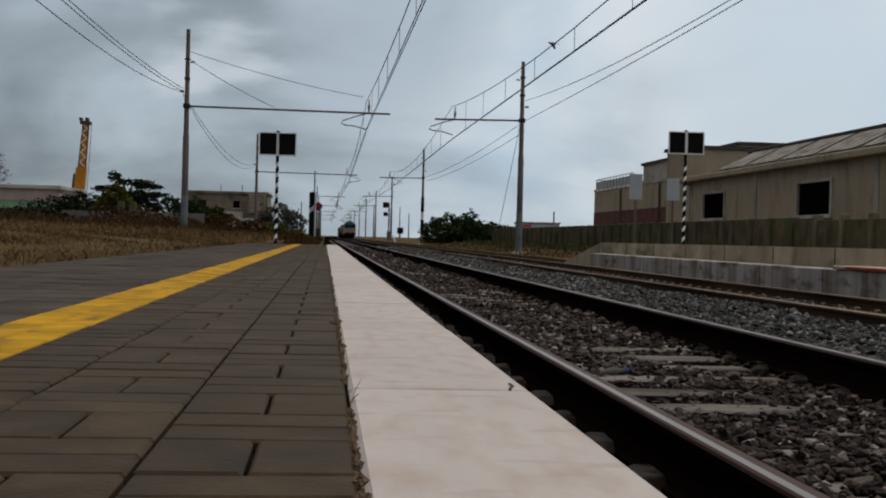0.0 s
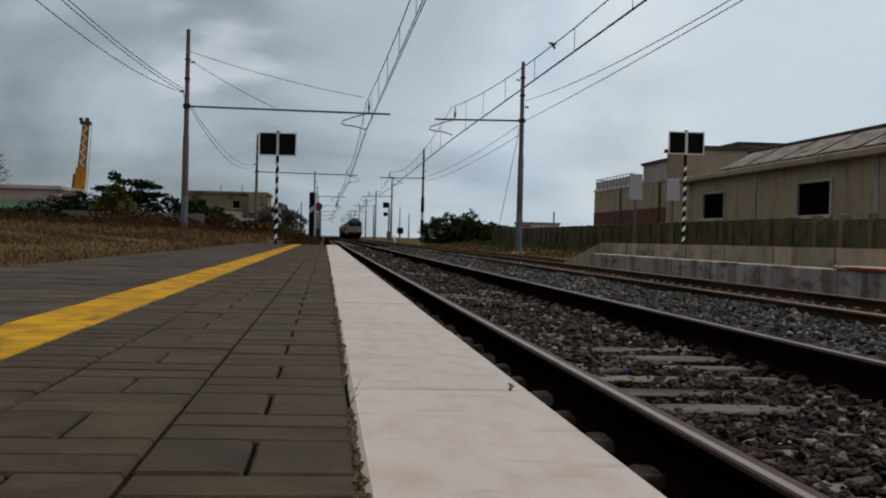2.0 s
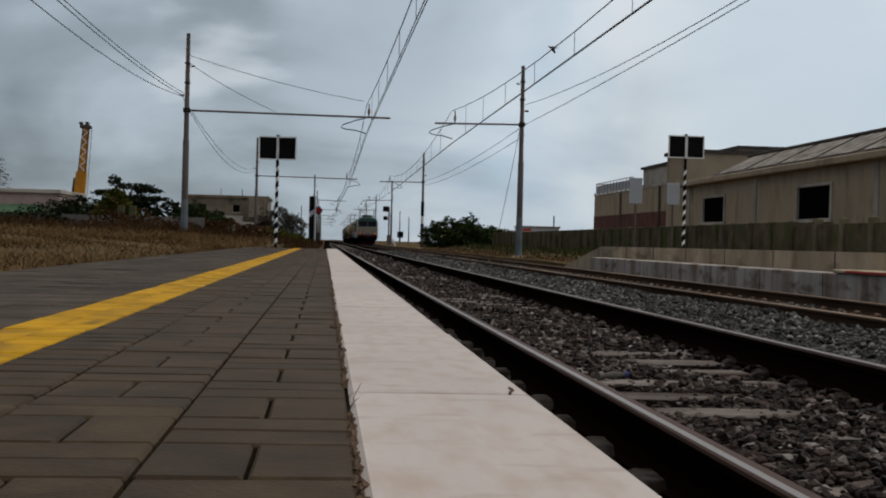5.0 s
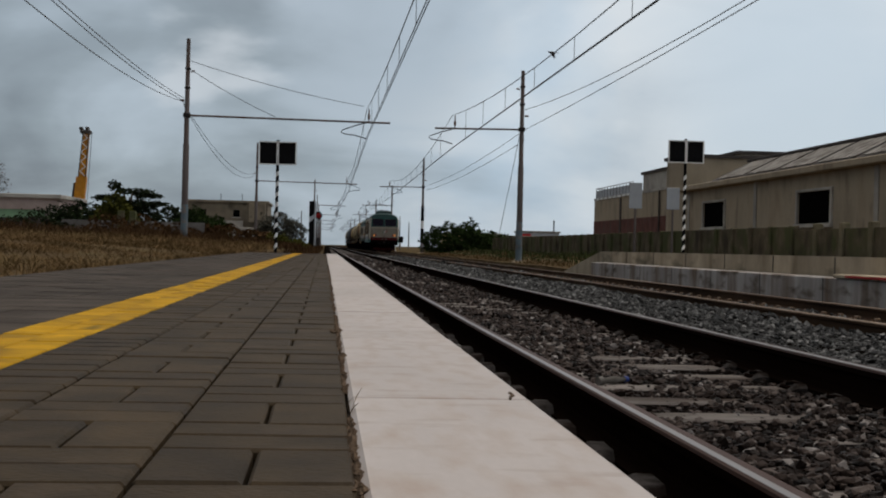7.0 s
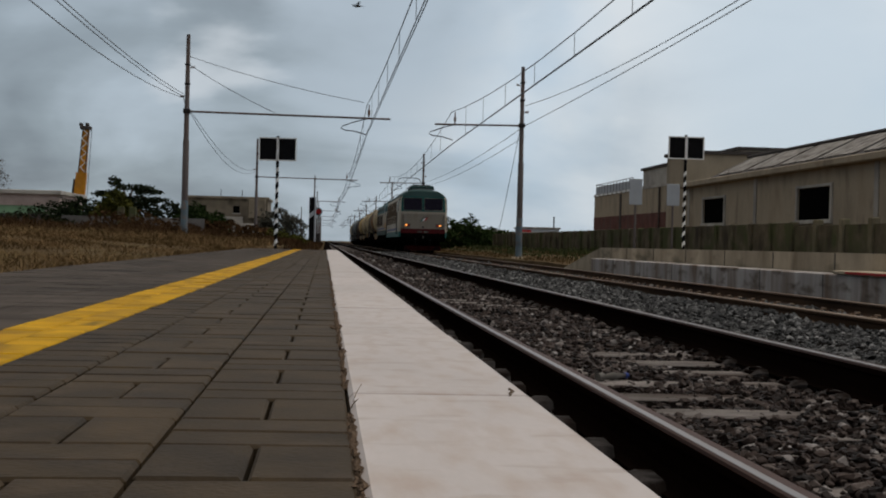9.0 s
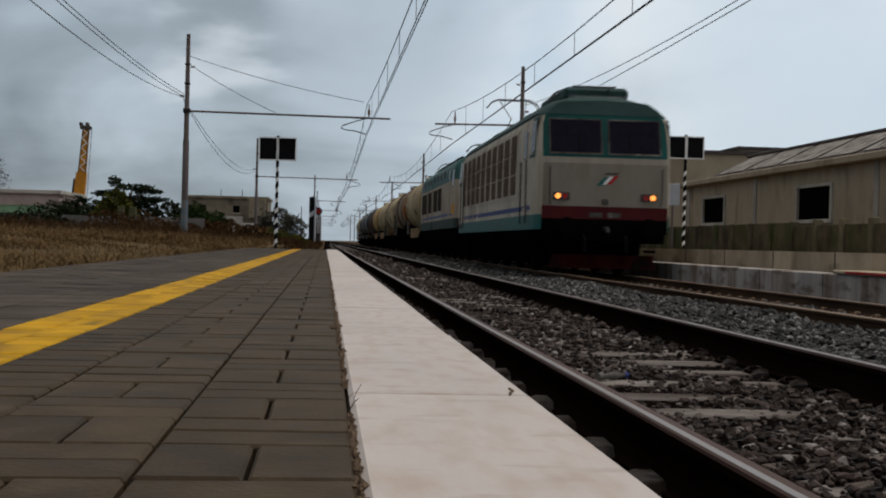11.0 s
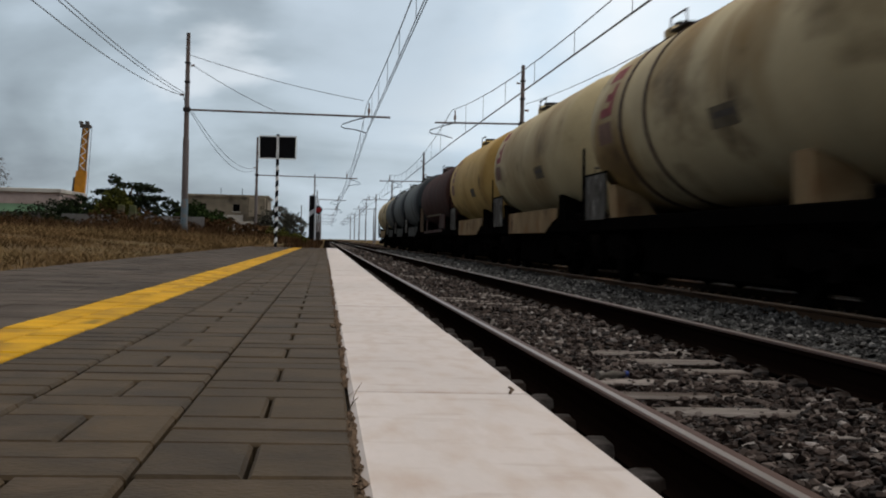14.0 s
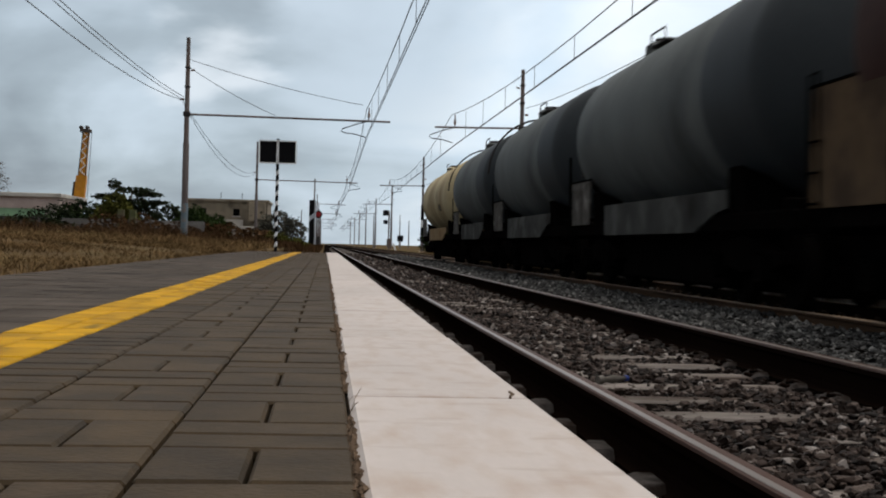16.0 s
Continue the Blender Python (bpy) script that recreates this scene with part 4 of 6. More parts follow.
# ---- right-hand platform ----
far_platform = thing("far_platform", "stained concrete platform with an older low edge and a raised slab behind", "platform", kind="structure")
part("old_edge_wall", S().cbox(7.55, 8.12, -10, 38.0, -0.45, 0.19, 0.015), "concrete_pale", far_platform, "pale stained concrete edge wall")
part("old_edge_coping", S().cbox(7.50, 8.11, -10, 19.5, 0.194, 0.25, 0.012), "concrete", far_platform)
part("raised_slab", S().loft([[(8.12, y, -0.45), (13.0, y, -0.45), (13.0, y, z), (8.12, y, z)] for y, z in ((-10, 0.53), (39.5, 0.50), (45.5, -0.2))]), "concrete", far_platform)
for y in range(14, 38, 3):
    part("wall_joint", S().box(7.545, 7.556, y, y + 0.03, -0.4, 0.18), "dark_trim", far_platform)
    part("slab_joint", S().box(8.112, 8.126, y + 1, y + 1.03, 0.2, 0.5), "dark_trim", far_platform)
part("red_line", S().cbox(7.49, 7.503, -10, 19.0, 0.205, 0.24, 0.002), "red_paint", far_platform, "faded red painted edge")


# ---- boards on striped posts ----
def board_sign(x, y, z, height, post_r=0.045):
    b = thing("board_sign", "pair of white-framed black boards on a striped post", "railway sign", (x, y, z), group="striped board signs")
    part("post", S().tube([(0, 0, -0.3), (0, 0, height + 0.08)], post_r, 12), "black_paint", b, smooth=True)
    # diagonal white bands wound round the post
    for k in range(int((height - 0.7) / 0.3)):
        band = S()
        ring = [[], []]
        for a in range(13):
            w = 2 * math.pi * a / 12
            zz = 0.1 + k * 0.3 + 0.05 * math.cos(w + 0.6)
            for j, e in enumerate((0.0, 0.12)):
                ring[j].append(((post_r + 0.003) * math.cos(w), (post_r + 0.003) * math.sin(w), zz + e))
        band.add(ring[0] + ring[1], [(i, i + 1, 14 + i, 13 + i) for i in range(12)])
        part("white_stripe", band, "white_paint", b)
    for s in (-1, 1):
        x0, x1 = (-0.515, -0.035) if s < 0 else (0.035, 0.515)
        p = part("board", S().cbox(x0, x1, -0.075, -0.045, height - 0.62, height, 0.008), "black_paint", b)
        fr = S().box(x0 - 0.03, x0, -0.09, -0.04, height - 0.65, height + 0.03).box(x1, x1 + 0.03, -0.09, -0.04, height - 0.65, height + 0.03)
        fr.box(x0, x1, -0.09, -0.04, height, height + 0.03).box(x0, x1, -0.09, -0.04, height - 0.65, height - 0.62)
        part("frame", fr, "white_paint", p)
    part("clamp", S().cbox(-0.06, 0.06, -0.05, 0.05, height - 0.2, height - 0.12, 0.01).cbox(-0.06, 0.06, -0.05, 0.05, height - 0.52, height - 0.44, 0.01), "steel_dark", b)
    return b


board_sign(-1.44, 40.0, -0.05, 3.50)
board_sign(10.74, 40.0, 0.50, 3.36)


# ---- light signals ----
def light_signal(x, y, z, height, head_z, lit):
    s = thing("light_signal", "railway light signal with a round black head on a tall mast", "railway signal", (x, y, z), group="light signals")
    part("mast", S().tube([(0, 0, -0.2), (0, 0, height)], 0.09, 10), "mast_paint", s, smooth=True)
    head = part("signal_head", S().lathe([(-0.06, 0.05), (-0.06, 0.5), (0.02, 0.5), (0.06, 0.4)], (0.0, -0.12, head_z), "y", 20), "black_paint", s)
    part("lens", S().lathe([(-0.09, 0.0), (-0.09, 0.13 if not lit else 0.32), (-0.05, 0.15 if not lit else 0.34)], (0, -0.12, head_z), "y", 16), "marker_red", head)
    part("hood", S().lathe([(-0.5, 0.2), (-0.1, 0.18)], (0, -0.12, head_z), "y", 12, (0, 180)), "black_paint", head)
    part("equipment_box", S().cbox(-0.25, 0.25, -0.35, -0.05, 0.4, 1.5, 0.03), "steel_dark", s)
    part("ladder", S().tube([(-0.15, 0.15, 0), (-0.15, 0.15, head_z)], 0.02, 5).tube([(0.15, 0.15, 0), (0.15, 0.15, head_z)], 0.02, 5), "steel_dark", s)
    part("platform_cage", S().cbox(-0.45, 0.45, 0.0, 0.5, head_z - 0.95, head_z - 0.88, 0.01), "steel_dark", s)
    return s


light_signal(-0.95, 180, -0.1, 4.9, 4.4, True)
twin = thing("light_signal", "pale signal mast with two square black lamp heads", "railway signal", (8.3, 178, -0.2), group="light signals")
part("mast", S().tube([(0, 0, -0.2), (0, 0, 5.2)], 0.10, 10), "mast_paint", twin, smooth=True)
for zz, r0 in ((4.9, 0.36), (3.7, 0.27)):
    head = part("signal_head", S().cbox(-0.45 - r0, -0.45 + r0, -0.2, 0.1, zz - r0, zz + r0, 0.05), "black_paint", twin)
    part("lens", S().lathe([(-0.22, 0.0), (-0.22, 0.13), (-0.19, 0.15)], (-0.45, 0, zz), "y", 14), "cab_glass", head)
    part("bracket", S().tube([(-0.45, 0, zz), (0, 0, zz)], 0.04, 5), "steel_dark", head)
part("equipment_box", S().cbox(-0.25, 0.25, -0.35, -0.1, 0.4, 1.5, 0.03), "mast_paint", twin)
kilo = thing("leaning_marker", "short white marker post leaning beside the track", "marker post", (8.85, 170, -0.25))
part("post", S().loft([[(-0.1, -0.06, 0), (0.1, -0.06, 0), (0.1, 0.06, 0), (-0.1, 0.06, 0)], [(-0.45, -0.06, 1.0), (-0.25, -0.06, 1.0), (-0.25, 0.06, 1.0), (-0.45, 0.06, 1.0)]]), "white_paint", kilo)
marker = thing("marker_post", "tall black and white striped marker board on a pale post", "railway sign", (-1.75, 171, -0.1))
part("board", S().cbox(-0.32, 0.32, -0.06, 0.06, 0.4, 6.0, 0.02), "black_paint", marker)
part("white_stripe", S().loft([[(-0.32, y, 3.3), (0.32, y, 3.8), (0.32, y, 4.4), (-0.32, y, 3.9)] for y in (-0.075, -0.062)]), "sign_grey", marker)
part("post", S().tube([(0.42, 0.1, -0.2), (0.42, 0.1, 6.0)], [0.14, 0.10], 8), "sign_grey", marker)
dwarf = thing("dwarf_signal", "small black two-lamp signal on a short post", "railway signal", (9.95, 180, -0.2))
part("post", S().tube([(0, 0, 0), (0, 0, 1.5)], 0.06, 8), "mast_paint", dwarf)
part("housing", S().cbox(-0.4, 0.4, -0.2, 0.2, 1.2, 2.0, 0.05), "black_paint", dwarf)
for x, y, h in ((-3.3, 186, 5.0), (7.1, 200, 5.2), (11.5, 210, 5.2), (12.6, 205, 4.2)):
    tagged(part("line_post", S().tube([(x, y, -0.2), (x, y, h)], [0.11, 0.06], 8), "mast_paint"), "slim grey post beside the line", "post")

# grey notice boards on the far platform
for x, y, z0, z1 in ((11.32, 49.0, 2.1, 3.05), (12.72, 49.0, 2.1, 2.9)):
    nb = thing("notice_board", "pale grey blank notice board on a thin post", "sign", (x, y, 0.0), group="grey notice boards")
    part("post", S().tube([(0, 0, -0.2), (0, 0, z0 + 0.2)], 0.04, 8), "mast_paint", nb)
    part("panel", S().cbox(-0.24, 0.24, -0.05, -0.02, z0, z1, 0.008), "sign_grey", nb)


# ---- buildings ----
WX = 24.0
shed = thing("warehouse", "long tan warehouse with dark openings and ribbed skylight roof", "warehouse")


def pierced_wall(x0, x1, y0, y1, z0, z1, holes):
    y = y0
    for a, b, c, d in sorted(holes):
        part("wall_bay", S().box(x0, x1, y, a, z0, z1), "plaster_tan", shed)
        part("wall_below_window", S().box(x0, x1, a, b, z0, c), "plaster_tan", shed)
        part("wall_above_window", S().box(x0, x1, a, b, d, z1), "plaster_tan", shed)
        y = b
    part("wall_bay", S().box(x0, x1, y, y1, z0, z1), "plaster_tan", shed)


holes = [(62.8, 67.3, 2.12, 3.72), (80.1, 84.6, 2.18, 3.70), (45.0, 49.5, 2.1, 3.7), (28, 32.5, 2.1, 3.7)]
pierced_wall(WX, WX + 0.3, 20, 89.5, 0, 4.6, holes)
part("wall", S().box(WX + 0.3, 44, 89.2, 89.5, 0, 4.6), "plaster_tan", shed)
part("rear_block", S().box(24.7, 36, 92, 97, 0, 7.15), "plaster_tan", shed)
part("rear_block_cap", S().box(24.5, 36.2, 91.8, 97.2, 7.15, 7.38), "dark_trim", shed)
# inside faces coloured near-black to stand for the unlit interior
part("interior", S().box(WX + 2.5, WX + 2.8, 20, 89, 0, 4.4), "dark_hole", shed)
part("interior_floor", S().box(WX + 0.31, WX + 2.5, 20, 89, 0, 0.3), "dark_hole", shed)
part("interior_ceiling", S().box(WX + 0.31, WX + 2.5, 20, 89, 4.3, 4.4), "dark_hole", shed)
part("cornice", S().cbox(WX - 0.55, WX + 0.4, 19.5, 90, 4.6, 4.93, 0.04), "plaster_tan", shed)
part("ridge_beam", S().cbox(WX + 2.2, WX + 2.7, 19.5, 83, 6.30, 6.47, 0.04), "dark_trim", shed)
part("roof", S().loft([[(WX - 0.3, y, 4.94), (WX + 0.1, y, 4.94), (WX + 2.6, y, 6.15), (40, y, 6.15), (40, y, 6.3), (WX + 2.4, y, 6.3)] for y in (19.5, 83)]), "dark_trim", shed)
for k in range(11):
    y0 = 20.5 + k * 5.6
    for j in range(5):
        a, b = y0 + j * 0.98, y0 + j * 0.98 + 0.80
        part("roof_sheet", S().loft([[(WX - 0.05, y, 5.08), (WX + 0.1, y, 5.12), (WX + 2.15, y, 6.18), (WX + 2.05, y, 6.24), (WX + 0.0, y, 5.18), (WX - 0.1, y, 5.12)] for y in (a, b)]), "roof_sheet", shed)
for y in (24.0, 35.5, 42.0, 53.0, 57.2, 74.0, 88.0):
    part("pilaster", S().cbox(WX - 0.06, WX, y, y + 0.45, 0, 4.59, 0.01), "plaster_pale", shed)
for a, b, c, d in holes:
    f = S()
    f.cbox(WX - 0.10, WX + 0.02, a - 0.24, a, c - 0.2, d + 0.15, 0.02).cbox(WX - 0.10, WX + 0.02, b, b + 0.24, c - 0.2, d + 0.15, 0.02)
    f.cbox(WX - 0.10, WX + 0.02, a, b, d, d + 0.14, 0.02).cbox(WX - 0.16, WX + 0.02, a - 0.3, b + 0.3, c - 0.2, c, 0.02)
    w = part("window_frame", f, "plaster_pale", shed)
    # near-black sheet across the opening, painted in place of the shade inside
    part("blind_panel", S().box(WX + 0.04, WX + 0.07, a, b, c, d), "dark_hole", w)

bx = 30.0
brick = thing("brick_building", "flat-roofed two-tone brick and plaster building with roof railings", "building")
part("upper_wall", S().box(bx, 48, 100, 150, 3.8, 6.1), "plaster_tan", brick)
part("lower_wall", S().box(bx - 0.03, 48.03, 99.97, 150.03, 0, 3.8), "brick_red", brick)
part("parapet", S().box(bx - 0.05, bx + 0.3, 100, 150.1, 6.1, 6.35).box(bx, 48, 149.8, 150.1, 6.1, 6.35), "plaster_pale", brick)
part("roof_room", S().box(bx + 1, 45, 100, 131, 6.2, 8.1), "plaster_pale", brick)
part("roof_room_cap", S().box(bx + 0.8, 45.2, 99.8, 131.3, 8.1, 8.35), "dark_trim", brick)
part("chimney", S().box(bx - 0.1, bx + 0.6, 136, 136.6, 0, 6.0), "dark_trim", brick)
part("screen", S().box(bx + 0.1, bx + 0.18, 131.5, 149.8, 6.35, 7.2).box(bx + 0.1, 48, 149.7, 149.78, 6.35, 7.2), "sign_grey", brick)
rail_s = S().tube([(bx + 0.1, 131.5, 7.45), (bx + 0.1, 149.8, 7.45), (48, 149.8, 7.45)], 0.04, 5)
for k in range(13):
    rail_s.tube([(bx + 0.1, 131.5 + k * 1.5, 6.3), (bx + 0.1, 131.5 + k * 1.5, 7.45)], 0.04, 5)
part("roof_railing", rail_s, "mast_paint", brick)
for k in range(8):
    part("roof_cap_stone", S().cbox(bx - 0.12, bx - 0.02, 132 + k * 2.2, 133.2 + k * 2.2, 6.1, 6.3, 0.02), "white_paint", brick)
for y in (104, 112, 120):
    part("drain_pipe", S().tube([(bx - 0.1, y, 0), (bx - 0.1, y, 6.1)], 0.08, 6), "dark_trim", brick)

house = thing("house", "flat-roofed weathered two-storey house beyond a grey wall", "house")
part("wall", S().box(-19.5, -8.1, 190, 204, 0, 5.95), "plaster_old", house)
part("roof_slab", S().cbox(-19.8, -7.9, 189.6, 204.3, 5.95, 6.3, 0.03), "plaster_old", house)
part("upper_block", S().cbox(-10.6, -8.3, 188.2, 190.0, 3.3, 5.9, 0.05), "plaster_old", house)
part("ground_floor_lean_to", S().cbox(-13.6, -8.2, 186.5, 190.0, 0.0, 2.55, 0.05), "plaster_pale", house)
part("balcony", S().box(-15.6, -11.4, 189.1, 189.9, 2.6, 3.5), "plaster_pale", house)
for x0, x1, z0, z1 in ((-12.8, -11.9, 4.0, 5.0), (-14.3, -12.3, 1.6, 2.3), (-17.5, -16.5, 3.9, 5.0), (-10.2, -9.4, 3.6, 4.4)):
    part("window", S().box(x0, x1, 189.95, 190.02, z0, z1), "dark_hole", house, "dark window")
    part("window_sill", S().cbox(x0 - 0.15, x1 + 0.15, 189.85, 190.03, z0 - 0.15, z0, 0.02), "plaster_pale", house)
for x in (-14.9, -11.9):
    part("aerial", S().tube([(x, 195, 6), (x, 195, 7.4)], 0.05, 5), "steel_dark", house)

green = thing("green_house", "low pink and green plastered building with flat roof", "building")
part("wall", S().box(-60, -23.2, 120, 132, 0.2, 2.9), "plaster_green", green)
part("upper_wall", S().box(-60, -23.0, 119.9, 132.1, 2.9, 3.9), "plaster_pink", green)
part("roof_slab", S().cbox(-60.3, -22.8, 119.5, 132.5, 3.9, 4.25, 0.03), "plaster_pale", green)
part("pillar", S().box(-24.2, -23.2, 119.7, 120.0, 0.2, 2.9), "plaster_pale", green)

for (x0, x1, y, h, mat_name, nm) in ((13.5, 19.5, 150, 1.9, "plaster_yellow", "yellow"), (20, 34, 190, 2.1, "plaster_yellow", "yellow"), (33.5, 40, 230, 3.4, "sign_grey", "grey")):
    b = thing("distant_building", "low " + nm + " building far beyond the fence", "building", group="distant buildings")
    part("wall", S().box(x0, x1, y, y + 8, 0, h), mat_name, b)
    part("roof", S().cbox(x0 - 0.2, x1 + 0.2, y - 0.2, y + 8.2, h, h + 0.3, 0.03), "roof_sheet", b)
    if nm == "grey":
        part("red_door", S().box(x0 - 0.05, x0 + 1.6, y - 0.08, y - 0.02, h - 1.6, h - 0.2), "red_paint", b)
        part("flue", S().tube([(x1 - 0.8, y + 1, h), (x1 - 0.8, y + 1, h + 2.2)], 0.12, 6), "steel_dark", b)

# crane with a folded lattice boom
crane = thing("crane", "yellow telescopic crane boom raised almost upright", "crane", (-27.0, 150, 0))
crane.matrix_basis = pose(-27.0, 150, 0, 0, 2.6, 0)
part("lower_boom", S().loft([[(-0.55, -0.4, 0.3), (0.55, -0.4, 0.3), (0.55, 0.4, 0.3), (-0.55, 0.4, 0.3)], [(-0.35, -0.4, 7.2), (0.75, -0.4, 7.2), (0.75, 0.4, 7.2), (-0.35, 0.4, 7.2)]]), "crane_yellow", crane)
part("upper_boom", S().loft([[(-0.15, -0.3, 7.0), (0.65, -0.3, 7.0), (0.65, 0.3, 7.0), (-0.15, 0.3, 7.0)], [(0.05, -0.3, 12.0), (0.7, -0.3, 12.0), (0.7, 0.3, 12.0), (0.05, 0.3, 12.0)]]), "crane_yellow", crane)
for k in range(9):
    z0 = 7.3 + k * 0.52
    a, b = (0.0, 0.58) if k % 2 else (0.58, 0.0)
    part("boom_lacing", S().tube([(a, -0.33, z0), (b, -0.33, z0 + 0.52)], 0.055, 5), "white_paint", crane, "pale diagonal lacing")
part("boom_edge", S().tube([(-0.12, -0.32, 7.2), (0.06, -0.32, 12.0)], 0.06, 5), "bark", crane)
part("boom_edge", S().tube([(0.64, -0.32, 7.2), (0.68, -0.32, 12.0)], 0.07, 5), "bark", crane)
part("boom_head", S().cbox(-0.25, 0.85, -0.5, 0.5, 11.9, 12.3, 0.05).cbox(-0.35, -0.05, -0.5, 0.5, 12.25, 12.6, 0.05).cbox(0.3, 0.6, -0.5, 0.5, 12.3, 12.65, 0.05), "dark_trim", crane)
part("hydraulic_ram", S().tube([(-0.75, 0, 0.5), (-0.45, 0, 6.5)], 0.2, 8), "dark_trim", crane)
part("hoist_cable", S().tube([(0.95, 0, 12.2), (0.95, 0, 4)], 0.03, 4), "wire", crane)

# walls and fences
fence = thing("garden_wall", "low grey block wall with concrete posts behind dry grass", "wall")
part("wall", S().box(-16, -7.4, 84, 84.25, 0.3, 1.65), "wall_grey", fence)
for x in (-12.6, -11.9):
    part("gate_post", S().cbox(x, x + 0.4, 83.7, 84.1, 0.3, 2.25, 0.03), "fence_panel", fence)
dark_wall = thing("boundary_wall", "dark weathered boundary wall behind the dry grass", "wall")
part("wall", S().box(-60, -14, 70, 70.3, 0.3, 1.5), "dark_trim", dark_wall)
FX = 14.0
cf = thing("concrete_fence", "weathered concrete post and panel fence along the railway", "fence")
for i, y in enumerate(np.arange(21.76, 112, 1.98)):
    part("post", S().cbox(FX - 0.12, FX + 0.12, y - 0.12, y + 0.12, 0, 1.40 if y > 38 else 1.44, 0.02), "fence_panel" if y > 38 else "fence_post", cf)
    solid = y > 38
    part("panel", S().box(FX - 0.03, FX + 0.03, y + 0.12, y + 1.86, 0.05, 1.38 if solid else 1.28), "fence_panel", cf)


# ---- plants ----
def leaf_cloud(blobs, count, size, seed, flat=0.75):
    """Small leaf clumps spread unevenly over and inside ellipsoids."""
    r = np.random.RandomState(seed)
    vs, fs = [], []
    vol = np.array([b[3] * b[4] * b[5] for b in blobs]) ** 0.67
    for b, share in zip(blobs, vol / vol.sum()):
        n = max(8, int(count * share))
        d = r.normal(0, 1, (n, 3))
        d /= np.linalg.norm(d, axis=1)[:, None]
        rad = r.uniform(0.55, 1.08, n) ** 0.6
        bump = 1 + 0.22 * np.sin(d[:, 0] * 5 + seed) * np.sin(d[:, 1] * 4 + 1) + 0.15 * np.sin(d[:, 2] * 9 + d[:, 0] * 7)
        c = d * (rad * bump)[:, None] * np.array(b[3:6]) + np.array(b[:3])
        for p in c:
            o = len(vs)
            t = r.normal(0, 1, (3, 3)) * size * np.array((1, 1, flat))
            for q in (p + t[0], p + t[1], p + t[2], p - t[0] * 0.8 + t[1] * 0.3):
                vs.append(tuple(q))
            fs += [(o, o + 1, o + 2), (o, o + 2, o + 3)]
    s = S()
    s.v, s.f = vs, fs
    return s


def plant(name, label, at, blobs, count, size, leaf, seed, trunk=None, category="bush"):
    t = thing(name, label, category, at)
    if trunk:
        h, rad = trunk
        s = S().tube([(0, 0, -0.2), (0.1, 0, h * 0.5), (0, 0.1, h)], [rad, rad * 0.75, rad * 0.5], 8)
        for b in blobs:
            s.tube([(0, 0.05, h * 0.7), ((b[0]) * 0.5, b[1] * 0.5, (h + b[2]) * 0.5), (b[0], b[1], b[2])], [rad * 0.5, rad * 0.3, rad * 0.12], 5)
        part("trunk", s, "bark", t)
    me = leaf_cloud(blobs, count, size, seed)
    part("crown", me, leaf, t)
    return t


plant("pine_tree", "dark spreading umbrella pine behind the wall", (-15.6, 110, 0.3), [(-1.7, 0, 3.5, 1.2, 1.2, 0.22), (-1.2, 0, 4.5, 0.5, 0.6, 0.35), (0.3, 0, 4.05, 1.5, 1.2, 0.26), (1.5, 0, 3.75, 1.1, 1, 0.2), (1.9, 0, 3.1, 0.9, 0.8, 0.2), (0.8, 0, 2.9, 1.5, 1.3, 0.5), (-0.6, 0, 2.4, 1.5, 1, 0.7), (1.0, 0, 1.9, 1.5, 1.1, 0.8)], 4200, 0.10, "leaf_dark", 1, (3.6, 0.22), "tree")
plant("bush", "yellow-green broadleaf bush by the wall", (-13.7, 90, 0.3), [(0.1, 0, 2.1, 0.8, 0.9, 1.1), (-0.6, 0, 1.3, 0.8, 0.9, 1.2), (0.7, 0, 1.2, 0.8, 0.9, 1.1)], 3800, 0.09, "leaf_yellow", 2, (1.2, 0.1))
plant("bush", "dark green dense bush beside the wall", (-12.6, 112, 0.3), [(0, 0, 1.6, 1.6, 1.2, 1.4), (1.3, 0, 1.5, 1.2, 1, 1.3)], 1900, 0.13, "leaf_dark", 3, (1, 0.1))
plant("bush", "green roadside shrub near the crane", (-22.4, 120, 0.3), [(0, 0, 1.6, 1.3, 1, 1.4), (1.6, 0, 1.4, 1.3, 1, 1.5), (-0.9, 0, 1, 1, 1, 1)], 1700, 0.13, "leaf_green", 4, (1, 0.1))
plant("bush", "olive green shrub before the house", (-11.6, 130, 0.3), [(0, 0, 1.4, 1.6, 1, 1.2), (1.3, 0, 1.0, 1, 1, 0.9)], 1500, 0.13, "leaf_green", 5, (0.9, 0.1))
plant("bush", "grey-green rounded olive bush", (-5.2, 150, 0.1), [(0, 0, 2.0, 2.0, 1.6, 1.8), (1.7, 0, 1.6, 1.5, 1.2, 1.5), (-1.4, 0, 1.4, 1.2, 1, 1.3)], 4200, 0.11, "leaf_grey", 6, (1.2, 0.15))
plant("bush", "dark green clipped bush beside the tracks", (10.8, 118, -0.1), [(0, 0, 1.3, 2.0, 1.8, 1.35), (1.4, 0, 1.4, 1.6, 1.4, 1.2), (-1.2, 0, 1.0, 1.2, 1.2, 1.1), (3.2, 0, 1.0, 1.2, 1.2, 0.8)], 4600, 0.11, "leaf_green", 7, (1, 0.12))
plant("shrub", "spiky green shrub above the hedge", (13.0, 121, 0), [(0, 0, 2.2, 0.6, 0.5, 0.9), (0.5, 0, 1.4, 1.3, 1, 1.0)], 420, 0.13, "leaf_green", 8, (2.6, 0.06))
